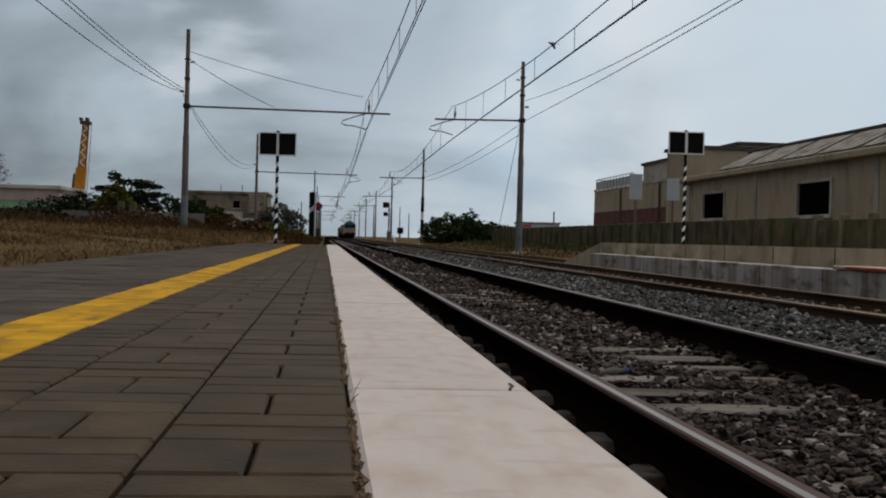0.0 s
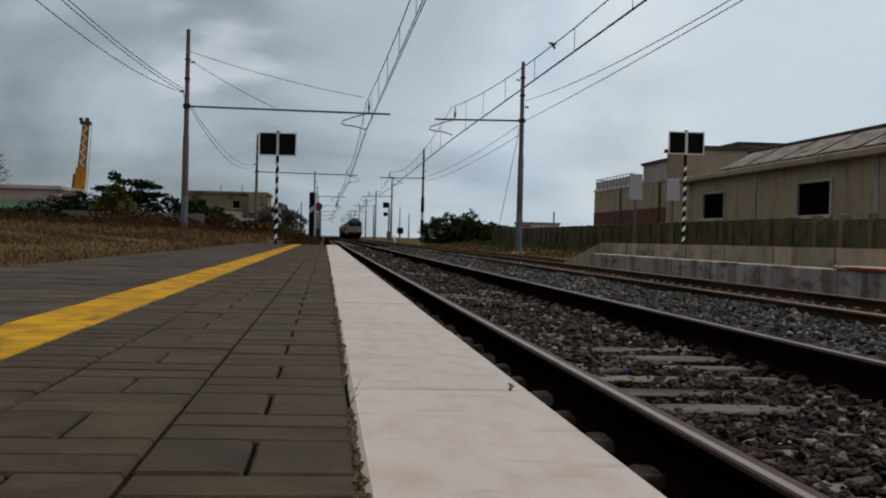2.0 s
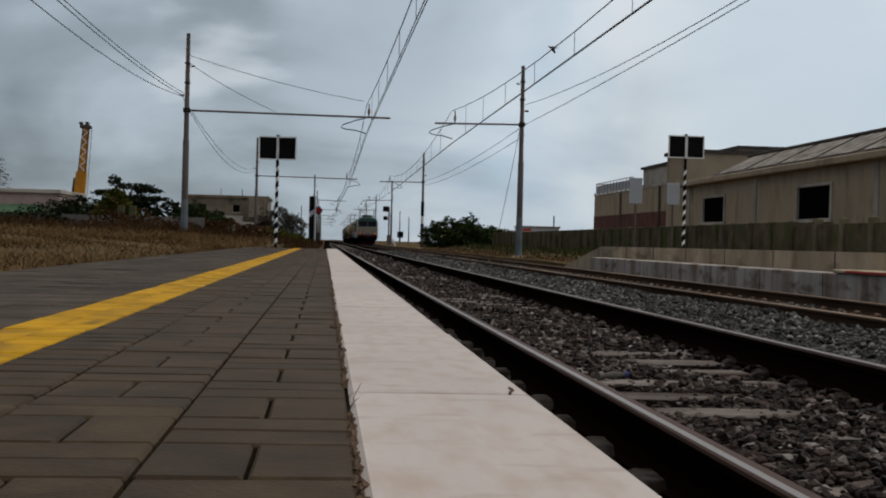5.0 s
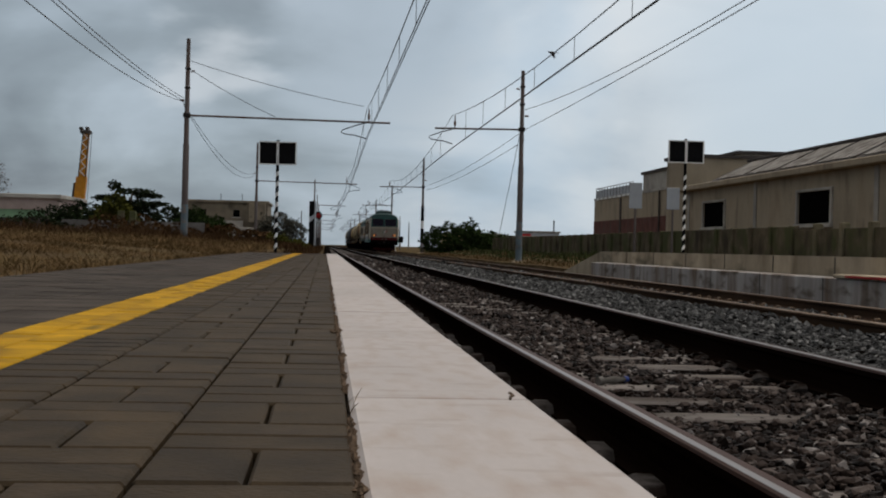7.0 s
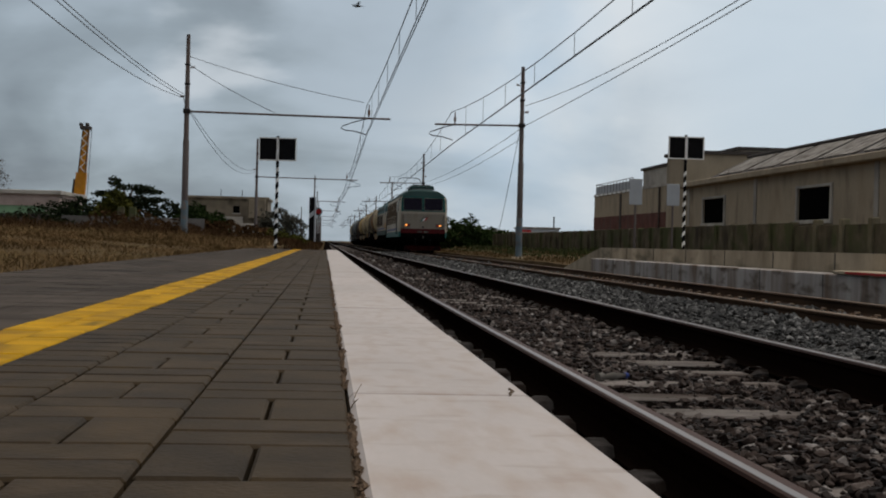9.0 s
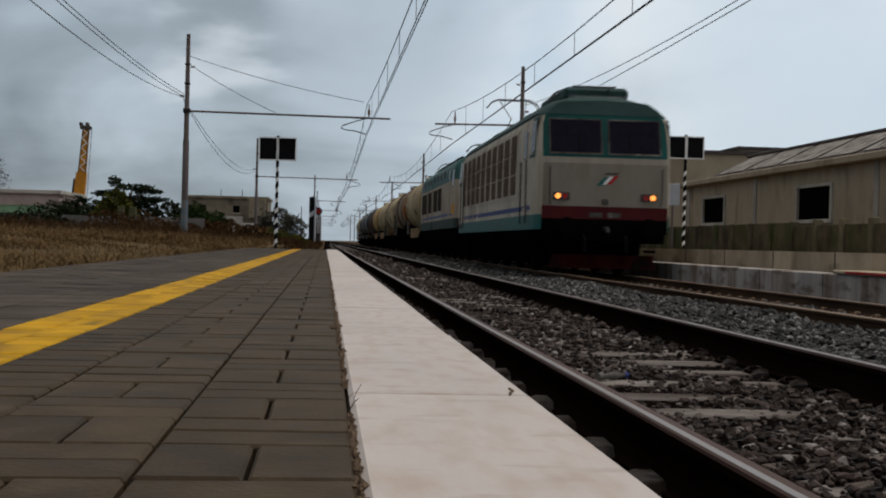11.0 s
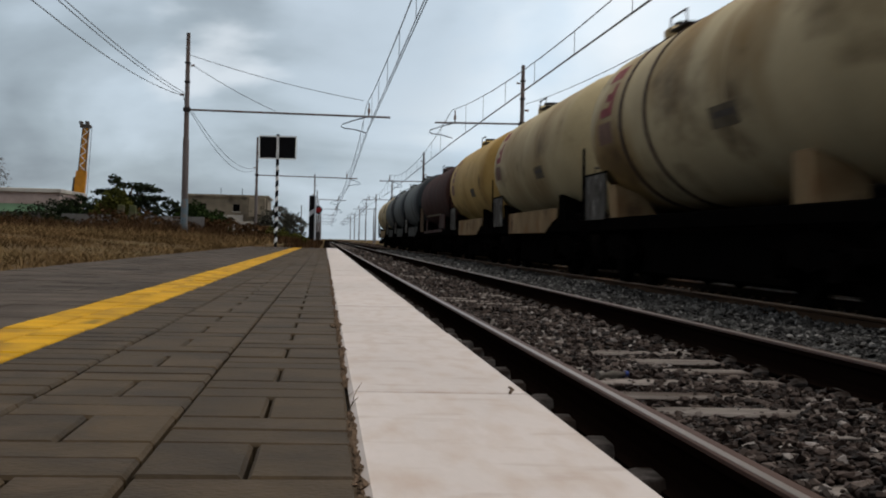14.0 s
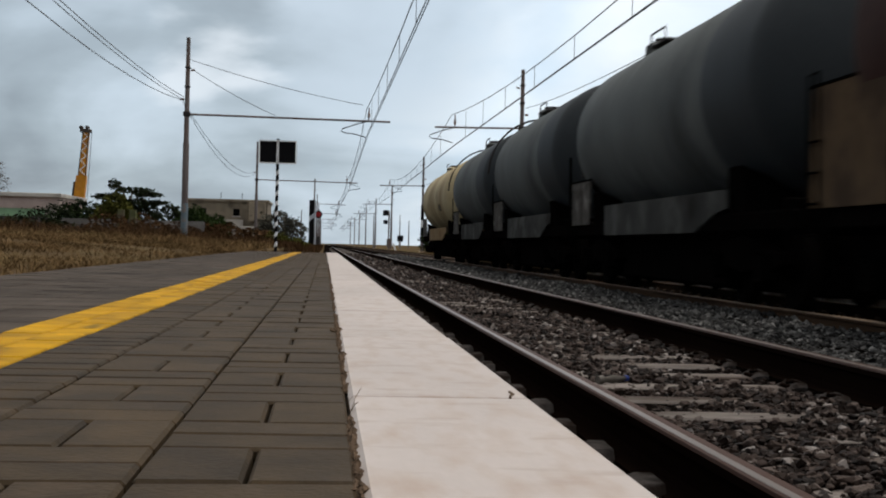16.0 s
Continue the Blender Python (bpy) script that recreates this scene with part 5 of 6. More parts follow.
plant("hedge", "low green growth along the concrete fence", (15.5, 122, 0), [(0, 0, 0.9, 1.8, 6, 0.9), (2.6, 0, 0.6, 1.6, 6, 0.7)], 1600, 0.14, "leaf_green", 9)
plant("bare_tree", "sparse leafless tree with pale twigs", (-33.4, 140, 0.3), [(0, 0, 6.0, 1.2, 1, 1.5), (0.9, 0, 5.2, 0.7, 1, 1.2), (-0.9, 0, 5.0, 0.8, 1, 1.1), (0.5, 0, 7.0, 0.6, 0.6, 0.8)], 420, 0.07, "bark", 10, (5.0, 0.15), "tree")


def grass(name, label, mat_name, x0, x1, y0, y1, count, height, seed, lean=0.25, power=1.0, width=0.006):
    """Thin blades, each a tapered two-piece strip."""
    r = np.random.RandomState(seed)
    s = S()
    vs, fs = [], []
    for _ in range(count):
        y = y0 + (y1 - y0) * r.uniform() ** power
        x = x0 + (x1 - x0) * r.uniform()
        if noise.noise((x * 0.5, y * 0.25, seed)) < -0.12 and r.uniform() < 0.8:
            continue
        z = ground_height(x, y) - 0.03
        h = height * r.uniform(0.4, 1.2) * (0.7 + 0.6 * max(0, noise.noise((x * 0.35, y * 0.2, seed + 5))))
        w = width * (1 + y / 14)
        a = r.uniform(0, 6.28)
        dx, dy = math.cos(a) * w, math.sin(a) * w
        lx, ly = r.normal(0, lean) * h, r.normal(0, lean) * h
        o = len(vs)
        vs += [(x - dx, y - dy, z), (x + dx, y + dy, z), (x + dx * 0.7 + lx * 0.4, y + dy * 0.7 + ly * 0.4, z + h * 0.6), (x - dx * 0.7 + lx * 0.4, y - dy * 0.7 + ly * 0.4, z + h * 0.6), (x + lx, y + ly, z + h)]
        fs += [(o, o + 1, o + 2, o + 3), (o + 3, o + 2, o + 4)]
    me = bpy.data.meshes.new(name)
    me.from_pydata(vs, [], fs)
    me.materials.append(M[mat_name])
    tagged(new(name, me), label, "grass", kind="stuff")


plant("bush", "dark evergreen bush behind the garden wall", (-17.6, 100, 0.3), [(0, 0, 1.5, 1.6, 1, 1.4), (-2.0, 0, 1.3, 1.5, 1, 1.2), (1.9, 0, 1.5, 1.3, 1, 1.5)], 3000, 0.1, "leaf_dark", 31, (1, 0.1))
plant("bush", "dull green bush behind the mast", (-9.9, 105, 0.3), [(0, 0, 1.4, 1.4, 1, 1.3), (1.6, 0, 1.1, 1.1, 1, 1.0)], 2200, 0.1, "leaf_green", 32, (1, 0.1))
plant("bush", "dark brambles at the foot of the boundary wall", (-17.0, 66, 0.4), [(0, 0, 0.5, 2.2, 1, 0.7), (-3.2, 0, 0.6, 2.2, 1, 0.8), (3.0, 0, 0.5, 1.8, 1, 0.7), (-6.5, 0, 0.6, 2.4, 1, 0.8)], 2600, 0.1, "leaf_dark", 21)
plant("bush", "reddish-brown dead brambles in the dry grass", (-8.8, 68, 0.4), [(0, 0, 0.5, 1.0, 1, 0.7), (-1.8, 0, 0.5, 1.3, 1, 0.8), (1.6, 0, 0.4, 1.1, 1, 0.5)], 1800, 0.08, "rust_weed", 22)
plant("bush", "brown and green brambles before the grey wall", (-6.6, 95, 0.3), [(0, 0, 0.6, 1.2, 1, 0.8), (1.6, 0, 0.5, 1.2, 1, 0.6), (-1.6, 0, 0.6, 1, 1, 0.7)], 1600, 0.1, "rust_weed", 23)
plant("bush", "low olive scrub beside the line", (-4.2, 110, 0.1), [(0, 0, 0.5, 1.6, 1.5, 0.7), (1.8, 3, 0.3, 1, 1.5, 0.5)], 1300, 0.1, "leaf_yellow", 24)
grass("dry_grass", "dry yellow-brown grass behind the platform", "dry_grass", -9.5, -1.87, 7, 45, 70000, 0.15, 1, lean=0.9, width=0.0032)
grass("dry_grass", "tall dry grass and weeds on the bank", "dry_grass", -22, -2.2, 40, 84, 30000, 0.38, 2, lean=0.6, width=0.004)
grass("brown_weeds", "rust-brown weeds among the dry grass", "rust_weed", -22, -5, 46, 83, 14000, 0.7, 3, lean=0.5, width=0.004)
grass("green_grass", "green weeds at the foot of the fence", "green_grass", 10.0, 13.8, 46, 110, 5000, 0.45, 4)
grass("dry_grass", "dry weeds on the track verge", "dry_grass", 8.4, 13.6, 44, 120, 5000, 0.28, 5)
grass("brown_weeds", "brown weeds past the platform end", "rust_weed", -5.5, -0.3, 60, 175, 6000, 0.55, 6)


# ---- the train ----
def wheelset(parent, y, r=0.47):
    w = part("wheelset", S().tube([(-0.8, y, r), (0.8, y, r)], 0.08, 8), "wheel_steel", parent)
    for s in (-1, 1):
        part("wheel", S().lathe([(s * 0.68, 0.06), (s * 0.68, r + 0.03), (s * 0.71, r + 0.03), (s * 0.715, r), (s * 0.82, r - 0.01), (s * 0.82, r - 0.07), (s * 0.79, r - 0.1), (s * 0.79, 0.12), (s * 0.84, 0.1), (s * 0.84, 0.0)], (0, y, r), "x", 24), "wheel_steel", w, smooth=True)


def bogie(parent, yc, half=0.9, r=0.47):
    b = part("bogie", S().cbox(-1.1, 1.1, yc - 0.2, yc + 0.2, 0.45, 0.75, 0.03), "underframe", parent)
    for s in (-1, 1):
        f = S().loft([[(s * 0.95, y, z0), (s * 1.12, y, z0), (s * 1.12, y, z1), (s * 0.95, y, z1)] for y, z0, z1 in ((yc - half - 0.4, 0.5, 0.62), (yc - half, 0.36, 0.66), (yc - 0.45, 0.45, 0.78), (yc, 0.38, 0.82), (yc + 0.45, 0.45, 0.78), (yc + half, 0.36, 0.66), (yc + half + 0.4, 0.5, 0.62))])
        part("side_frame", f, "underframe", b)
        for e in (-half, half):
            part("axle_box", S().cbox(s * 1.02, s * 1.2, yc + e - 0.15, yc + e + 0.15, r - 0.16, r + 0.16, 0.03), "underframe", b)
    # added solid block, stops the lit wall showing between the wheels
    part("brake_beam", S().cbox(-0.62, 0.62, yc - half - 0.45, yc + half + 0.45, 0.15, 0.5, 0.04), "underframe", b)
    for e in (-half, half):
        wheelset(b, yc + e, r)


def buffers(parent, y, outwards):
    for s in (-1, 1):
        part("buffer", S().lathe([(0.0, 0.0), (0.0, 0.1), (outwards * 0.35, 0.09), (outwards * 0.36, 0.21), (outwards * 0.40, 0.2), (outwards * 0.42, 0.0)], (s * 0.88, y, 1.02), "y", 16), "underframe", parent, smooth=True)


SEC = [(-1.0, 0.86), (-1.0, 1.2), (-1.0, 2.8), (-0.985, 3.25), (-0.94, 3.45), (-0.80, 3.63), (-0.45, 3.93), (0.0, 3.78), (0.45, 3.93), (0.80, 3.63), (0.94, 3.45), (0.985, 3.25), (1.0, 2.8), (1.0, 1.2), (1.0, 0.86)]


def body_ring(y, half, z0, z1, lean=0.0):
    """The outline of the body shell between two heights, cut from its section."""
    pts = []
    for s in (-1, 1):
        col = []
        for k in range(9):
            z = z0 + (z1 - z0) * k / 8
            zs = [p[1] for p in SEC[:8]]
            xs = [-p[0] for p in SEC[:8]]
            col.append((s * half * float(np.interp(z, zs, xs)), y + lean * max(0.0, z - 2.4), z))
        pts += col[::-1] if s > 0 else col
    return pts


def shell(y0, y1, z0, z1, front, rear):
    """A band of the body shell, its cab ends drawn in and raked."""
    rings = []
    if front:
        rings += [body_ring(y0, 1.36, z0, z1, 0.30), body_ring(y0 + 0.10, 1.41, z0, z1, 0.27), body_ring(y0 + 0.32, 1.475, z0, z1, 0.12), body_ring(y0 + 0.75, 1.48, z0, z1, 0.0)]
    else:
        rings += [body_ring(y0, 1.48, z0, z1)]
    if rear:
        rings += [body_ring(y1 - 0.75, 1.48, z0, z1), body_ring(y1 - 0.32, 1.475, z0, z1, -0.12), body_ring(y1 - 0.10, 1.41, z0, z1, -0.27), body_ring(y1, 1.36, z0, z1, -0.30)]
    else:
        rings += [body_ring(y1, 1.48, z0, z1)]
    return S().loft(rings)


def side_strip(y0, y1, z0, z1, s, proud=0.006):
    half = [1.48 * float(np.interp(z, [p[1] for p in SEC[:8]], [-p[0] for p in SEC[:8]])) for z in (z0, z1)]
    a, b = sorted((s * half[0], s * (half[0] + proud)))
    c, d = sorted((s * half[1], s * (half[1] + proud)))
    return S().loft([[(a, y, z0), (b, y, z0), (d, y, z1), (c, y, z1)] for y in (y0, y1)])


def pantograph(parent, y, raised):
    p = part("pantograph_base", S().tube([(-0.6, y - 0.7, 3.93), (0.6, y - 0.7, 3.93)], 0.04, 6).tube([(-0.6, y + 0.7, 3.93), (0.6, y + 0.7, 3.93)], 0.04, 6).tube([(-0.6, y - 0.8, 3.93), (-0.6, y + 0.8, 3.93)], 0.04, 6).tube([(0.6, y - 0.8, 3.93), (0.6, y + 0.8, 3.93)], 0.04, 6), "wire", parent)
    for sx in (-0.6, 0.6):
        for sy in (-0.6, 0.6):
            part("insulator", S().lathe([(3.66, 0.07), (3.74, 0.1), (3.77, 0.06), (3.84, 0.1), (3.87, 0.06), (3.93, 0.05)], (sx, y + sy, 0), "z", 8), "insulator", p)
    top, knee = (5.22, 4.55) if raised else (4.2, 4.08)
    k = -0.95 if raised else -1.0
    arm = S()
    for sx in (-0.35, 0.35):
        arm.tube([(sx, y + 0.6, 3.96), (sx * 0.6, y + k, knee), (sx * 1.2, y + (0.25 if raised else 0.7), top)], 0.02, 6)
    part("arm", arm, "wire", p)
    e = y + (0.25 if raised else 0.7)
    for dy in (-0.18, 0.18):
        part("collector_bow", S().tube([(-0.85, e + dy, top - 0.22), (-0.7, e + dy, top - 0.03), (-0.5, e + dy, top + 0.05), (0.5, e + dy, top + 0.05), (0.7, e + dy, top - 0.03), (0.85, e + dy, top - 0.22)], 0.02, 6), "wire", p)


def cab_end(parent, y, d, lamps):
    """Windscreens, lamps, red beam and plough of one end. d: the way it faces along y."""
    def slab(x0, x1, z0, z1, proud, thick=0.03):
        def yy(z):
            return y - d * (-0.30 * max(0.0, z - 2.4) + proud - 0.0)
        a = [(x0, yy(z0) if d > 0 else yy(z0), z0), (x1, yy(z0), z0), (x1, yy(z1), z1), (x0, yy(z1), z1)]
        b = [(p[0], p[1] + d * thick, p[2]) for p in a]
        return S().loft([a, b])
    for s in (-1, 1):
        x0, x1 = sorted((s * 0.09, s * 1.19))
        fr = part("windscreen", slab(x0, x1, 2.62, 3.34, 0.012), "cab_glass", parent, "dark tinted windscreen")
        rim = S()
        for a, b, c, e in ((x0 - 0.025, x1 + 0.025, 2.585, 2.62), (x0 - 0.025, x1 + 0.025, 3.34, 3.365), (x0 - 0.025, x0, 2.62, 3.34), (x1, x1 + 0.025, 2.62, 3.34)):
            q = slab(a, b, c, e, 0.02)
            rim.add(q.v, q.f)
        part("rubber_frame", rim, "plate_grey", fr)
        part("wiper", slab(s * 0.55 - 0.012, s * 0.55 + 0.012, 2.62, 3.05, 0.035, 0.01), "black_paint", fr)
        for dx, mat_name, nm, rad in ((1.03, "headlamp" if lamps else "plate_grey", "headlamp", 0.06), (0.88, "marker_red", "tail_lamp", 0.06)):
            if nm == "headlamp":
                bx0, bx1 = sorted((s * 0.77, s * 1.13))
                part("lamp_panel", slab(bx0, bx1, 1.60, 1.76, 0.008), "dark_trim", parent)
            l = part(nm, S().lathe([(-d * 0.05, 0.0), (-d * 0.055, rad), (d * 0.02, rad * 1.1)], (s * dx, y, 1.68), "y", 16), mat_name, parent, smooth=True)
            part("lamp_rim", S().lathe([(-d * 0.06, rad), (-d * 0.06, rad * 1.35), (d * 0.02, rad * 1.4)], (s * dx, y, 1.68), "y", 16), "dark_trim", l, smooth=True)
        part("handrail", S().tube([(s * 1.2, y - d * 0.05, 1.5), (s * 1.22, y - d * 0.09, 1.7), (s * 1.22, y - d * 0.09, 2.3)], 0.015, 5), "steel_dark", parent)
    part("red_beam", slab(-1.37, 1.37, 1.2, 1.47, 0.012), "loco_red", parent, "dark red front band")
    part("front_apron", slab(-1.37, 1.37, 0.9, 1.2, 0.014), "underframe", parent, "black lower front")
    part("number_bar", slab(-0.34, -0.06, 1.24, 1.34, 0.018), "plate_grey", parent)
    part("number_bar", slab(0.06, 0.34, 1.24, 1.34, 0.018), "plate_grey", parent)
    def slant(x0, x1, z0, z1, lean, mat_name, proud):
        a = [(x0, y - d * proud, z0), (x1, y - d * proud, z0), (x1 + lean, y - d * proud, z1), (x0 + lean, y - d * proud, z1)]
        part("crest_shape", S().loft([a, [(q[0], q[1] + d * 0.02, q[2]) for q in a]]), mat_name, parent)
    slant(-0.20, -0.06, 1.92, 2.10, 0.16, "loco_teal", 0.010)
    slant(-0.06, 0.04, 1.95, 2.12, 0.14, "white_paint", 0.011)
    slant(0.02, 0.12, 1.95, 2.14, 0.16, "marker_red", 0.012)
    slant(-0.04, 0.24, 2.15, 2.20, 0.05, "dark_trim", 0.013)
    part("horn_socket", S().lathe([(-d * 0.06, 0.0), (-d * 0.06, 0.06), (d * 0.02, 0.08)], (0, y, 1.58), "y", 12), "plate_grey", parent)
    part("buffer_beam", S().cbox(-1.25, 1.25, y + d * 0.0, y + d * 0.35, 0.72, 1.15, 0.03) if d > 0 else S().cbox(-1.25, 1.25, y - 0.35, y, 0.72, 1.15, 0.03), "underframe", parent)
    part("plough", S().loft([[(-1.15, y + d * 0.1, 0.14), (1.15, y + d * 0.1, 0.14), (1.1, y + d * 0.18, 0.44), (-1.1, y + d * 0.18, 0.44)], [(-1.15, y + d * 0.16, 0.14), (1.15, y + d * 0.16, 0.14), (1.1, y + d * 0.24, 0.44), (-1.1, y + d * 0.24, 0.44)]]), "plough_red" if lamps else "underframe", parent, "snow plough plate")
    part("coupling_hook", S().tube([(0, y, 1.0), (0, y - d * 0.3, 1.0), (0, y - d * 0.36, 0.9)], 0.05, 6), "steel_dark", parent)
    for x in (-0.45, 0.45):
        part("brake_hose", S().tube([(x, y, 0.85), (x, y - d * 0.15, 0.75), (x, y - d * 0.16, 0.5)], 0.03, 6), "black_paint", parent)
    buffers(parent, y, -d)


def locomotive(label, grilles):
    L = 17.1
    e = thing("locomotive", label, "locomotive", group="locomotives")
    teal, low = ("loco_teal", "loco_teal") if grilles else ("loco_teal_dull", "loco_green_dark")
    z_low, z_top = (1.28, 3.42) if grilles else (1.5, 2.86)
    cuts = [(0.0, L, True, True)] if grilles else [(0.0, 9.85, True, False), (10.2, L, False, True)]
    for y0, y1, f, r in cuts:
        part("lower_body", shell(y0, y1, 0.96 if grilles else 1.16, z_low, f, r), low, e, smooth=True)
        part("body", shell(y0, y1, z_low, z_top, f, r), "loco_white" if grilles else "loco_white_dirty", e, "dirty off-white body side", smooth=True)
        part("upper_body", shell(y0, y1, z_top, 3.78, f, r), "roof_grey" if grilles else teal, e, smooth=True)
    if not grilles:
        part("articulation_bellows", S().loft([body_ring(y, 1.32, 1.0, 3.6) for y in (9.8, 10.25)]), "black_paint", e, "black articulation gasket")
    else:
        for s in (-1, 1):
            part("cab_side_panel", side_strip(0.33, 1.12, 2.52, 3.4, s, 0.007), "loco_teal_dark", e)
            part("cab_side_panel", side_strip(L - 1.12, L - 0.33, 2.52, 3.4, s, 0.007), "loco_teal_dark", e)
        fr = body_ring(0.0, 1.362, 2.52, 3.7, 0.30)
        part("cab_front_panel", S().loft([[(p[0], p[1] - 0.004, p[2]) for p in fr], [(p[0], p[1] + 0.03, p[2]) for p in fr]]), "loco_teal_dark", e, "teal cab front round the windscreens")
        # front plate coloured darker than the sides, in place of shade
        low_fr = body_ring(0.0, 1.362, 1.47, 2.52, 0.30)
        part("cab_front_plate", S().loft([[(p[0], p[1] - 0.004, p[2]) for p in low_fr], [(p[0], p[1] + 0.03, p[2]) for p in low_fr]]), "loco_front_grime", e, "stained off-white cab front, coloured darker for its shade")
        dome = []
        for y, k, z1 in ((0.42, 0.93, 3.62), (0.60, 0.96, 3.80), (1.0, 1.0, 3.93), (2.2, 1.0, 3.97), (L - 2.2, 1.0, 3.97), (L - 1.0, 1.0, 3.93), (L - 0.60, 0.96, 3.80), (L - 0.42, 0.93, 3.62)):
            dome.append([(x * k, y, 3.5 + (z1 - 3.5) * h) for x, h in ((-1.38, 0.0), (-1.25, 0.35), (-1.0, 0.68), (-0.6, 0.93), (0.0, 1.0), (0.6, 0.93), (1.0, 0.68), (1.25, 0.35), (1.38, 0.0))])
        part("roof_housing", S().cbox(-0.72, 0.72, 1.2, 4.6, 3.88, 4.16, 0.07), "roof_grey", e)
        for k in range(4):
            part("roof_cooler", S().cbox(-0.5, 0.5, 1.45 + k * 0.8, 2.0 + k * 0.8, 4.15, 4.22, 0.02), "steel_dark", e)
        part("roof_dome", S().loft(dome), "roof_grey", e, "dark teal domed roof", smooth=True)
        cap = body_ring(0.0, 1.364, 3.45, 3.78, 0.30)
        part("cab_roof_brow", S().loft([[(p[0], p[1] - 0.012, p[2] + 0.004) for p in cap], [(p[0] * 1.05, p[1] + 1.2, p[2] + 0.012) for p in cap]]), "roof_grey", e)
    for s in (-1, 1):
        if grilles:
            for a, b in ((1.0, 11.2), (11.5, 12.3), (12.6, 13.2), (13.5, 14.1), (14.4, 14.9), (15.2, 15.6)):
                part("blue_stripe", side_strip(a, b, 1.38, 1.49, s, 0.008), "loco_blue", e)
        else:
            part("blue_stripe", side_strip(1.0, L - 1.0, 1.61, 1.70, s, 0.008), "loco_blue", e)
        if grilles:
            part("grille_surround", side_strip(2.86, 15.68, 1.68, 3.30, s, 0.010), "loco_white", e)
            y = 2.98
            for k in range(10):
                w = 1.24
                g0 = part("grille_frame", side_strip(y, y + w, 1.75, 3.25, s, 0.02), "loco_white", e)
                for j in range(3):
                    z0 = 1.80 + j * 0.477
                    part("grille_panel", side_strip(y + 0.18, y + w - 0.16, z0, z0 + 0.452, s, 0.026), "grille_brown", g0)
                y += w + 0.02
            for y0 in (1.38, L - 1.43 - 0.6):
                d = part("cab_door", side_strip(y0, y0 + 0.65, 1.32, 3.36, s, 0.012), "loco_white", e)
                part("door_window", side_strip(y0 + 0.12, y0 + 0.53, 2.55, 3.15, s, 0.02), "cab_glass", d)
                for dy in (-0.08, 0.74):
                    part("handrail", S().tube([(s * 1.53, y0 + dy, 1.1), (s * 1.53, y0 + dy, 2.5)], 0.018, 5), "steel_dark", d)
                part("door_step", S().cbox(min(s * 1.3, s * 1.5), max(s * 1.3, s * 1.5), y0 + 0.1, y0 + 0.55, 0.5, 0.55, 0.01), "underframe", d)
            for y0 in (0.38, L - 0.96):
                part("side_window", side_strip(y0, y0 + 0.58, 2.64, 3.3, s, 0.014), "cab_glass", e)
        else:
            for y0, y1 in ((5.5, 7.15), (7.5, 9.3), (10.45, 12.25), (12.95, 15.9)):
                f = part("window_frame", side_strip(y0 - 0.09, y1 + 0.09, 1.80, 2.82, s, 0.012), "loco_white_dirty", e)
                part("window_pane", side_strip(y0, y1, 1.87, 2.75, s, 0.02), "pane_brown", f)
            for y0 in (4.4, 6.0, 7.6, 9.0, 11.1, 12.5, 14.3, 15.8):
                ob = S().lathe([(s * 1.475, 0.0), (s * 1.482, 0.13), (s * 1.44, 0.15)], (0, y0, 3.2), "x", 16)
                part("porthole", ob, "dark_trim", e)
            for y0 in (1.9, L - 2.2):
                d = part("cab_door", side_strip(y0, y0 + 0.65, 1.52, 2.84, s, 0.012), "loco_white_dirty", e)
                part("door_window", side_strip(y0 + 0.12, y0 + 0.53, 2.88, 3.25, s, 0.02), "cab_glass", d)
            part("orange_panel", side_strip(0.35, 1.35, 1.66, 2.0, s, 0.016), "loco_orange", e)
            part("side_window", side_strip(0.4, 1.1, 2.65, 3.2, s, 0.014), "cab_glass", e)
        part("roof_rail", S().tube([(s * 1.0, 2.5, 3.80), (s * 1.0, L - 2.5, 3.80)], 0.025, 5), "steel_dark", e)
        for k in range(9):
            part("roof_rail_post", S().tube([(s * 1.0, 2.6 + k * 1.5, 3.62), (s * 1.0, 2.6 + k * 1.5, 3.8)], 0.02, 4), "steel_dark", e)
        part("solebar", S().cbox(min(s * 1.25, s * 1.42), max(s * 1.25, s * 1.42), 0.4, L - 0.4, 0.70, 0.97 if grilles else 1.17, 0.02), "underframe", e)
    part("roof_hatch", S().cbox(-0.7, 0.7, 5.2, 11.6, 3.74, 3.88, 0.05), "roof_grey", e)
    part("resistor_box", S().cbox(-0.6, 0.6, 6.0, 7.6, 3.88, 4.0, 0.04), "roof_grey", e)
    for y in (4.6, 8.6, 12.4):
        part("roof_insulator", S().lathe([(3.7, 0.08), (3.8, 0.12), (3.84, 0.07), (3.92, 0.12), (3.96, 0.06), (4.02, 0.04)], (0.35, y, 0), "z", 8), "insulator", e)
    for k in range(7):
        yk = 3.4 + k * 1.55
        part("roof_box", S().cbox(-0.95, -0.55, yk, yk + 0.7 + 0.2 * (k % 3), 3.62, 3.86 + 0.04 * (k % 2), 0.03), "steel_dark", e)
        part("roof_conduit", S().tube([(-0.4, yk, 3.78), (-0.4, yk + 0.2, 3.95), (0.3, yk + 0.3, 3.95), (0.3, yk + 0.4, 3.78)], 0.02, 5), "steel_dark", e)
    part("busbar", S().tube([(0.35, 3.0, 4.02), (0.35, 13.8, 4.02)], 0.025, 5), "steel_dark", e)
    pantograph(e, 1.9, False)
    pantograph(e, 14.6, grilles)
    part("underbody", S().cbox(-1.0, 1.0, 1.0, L - 1.0, 0.42, 0.9, 0.04), "underframe", e)
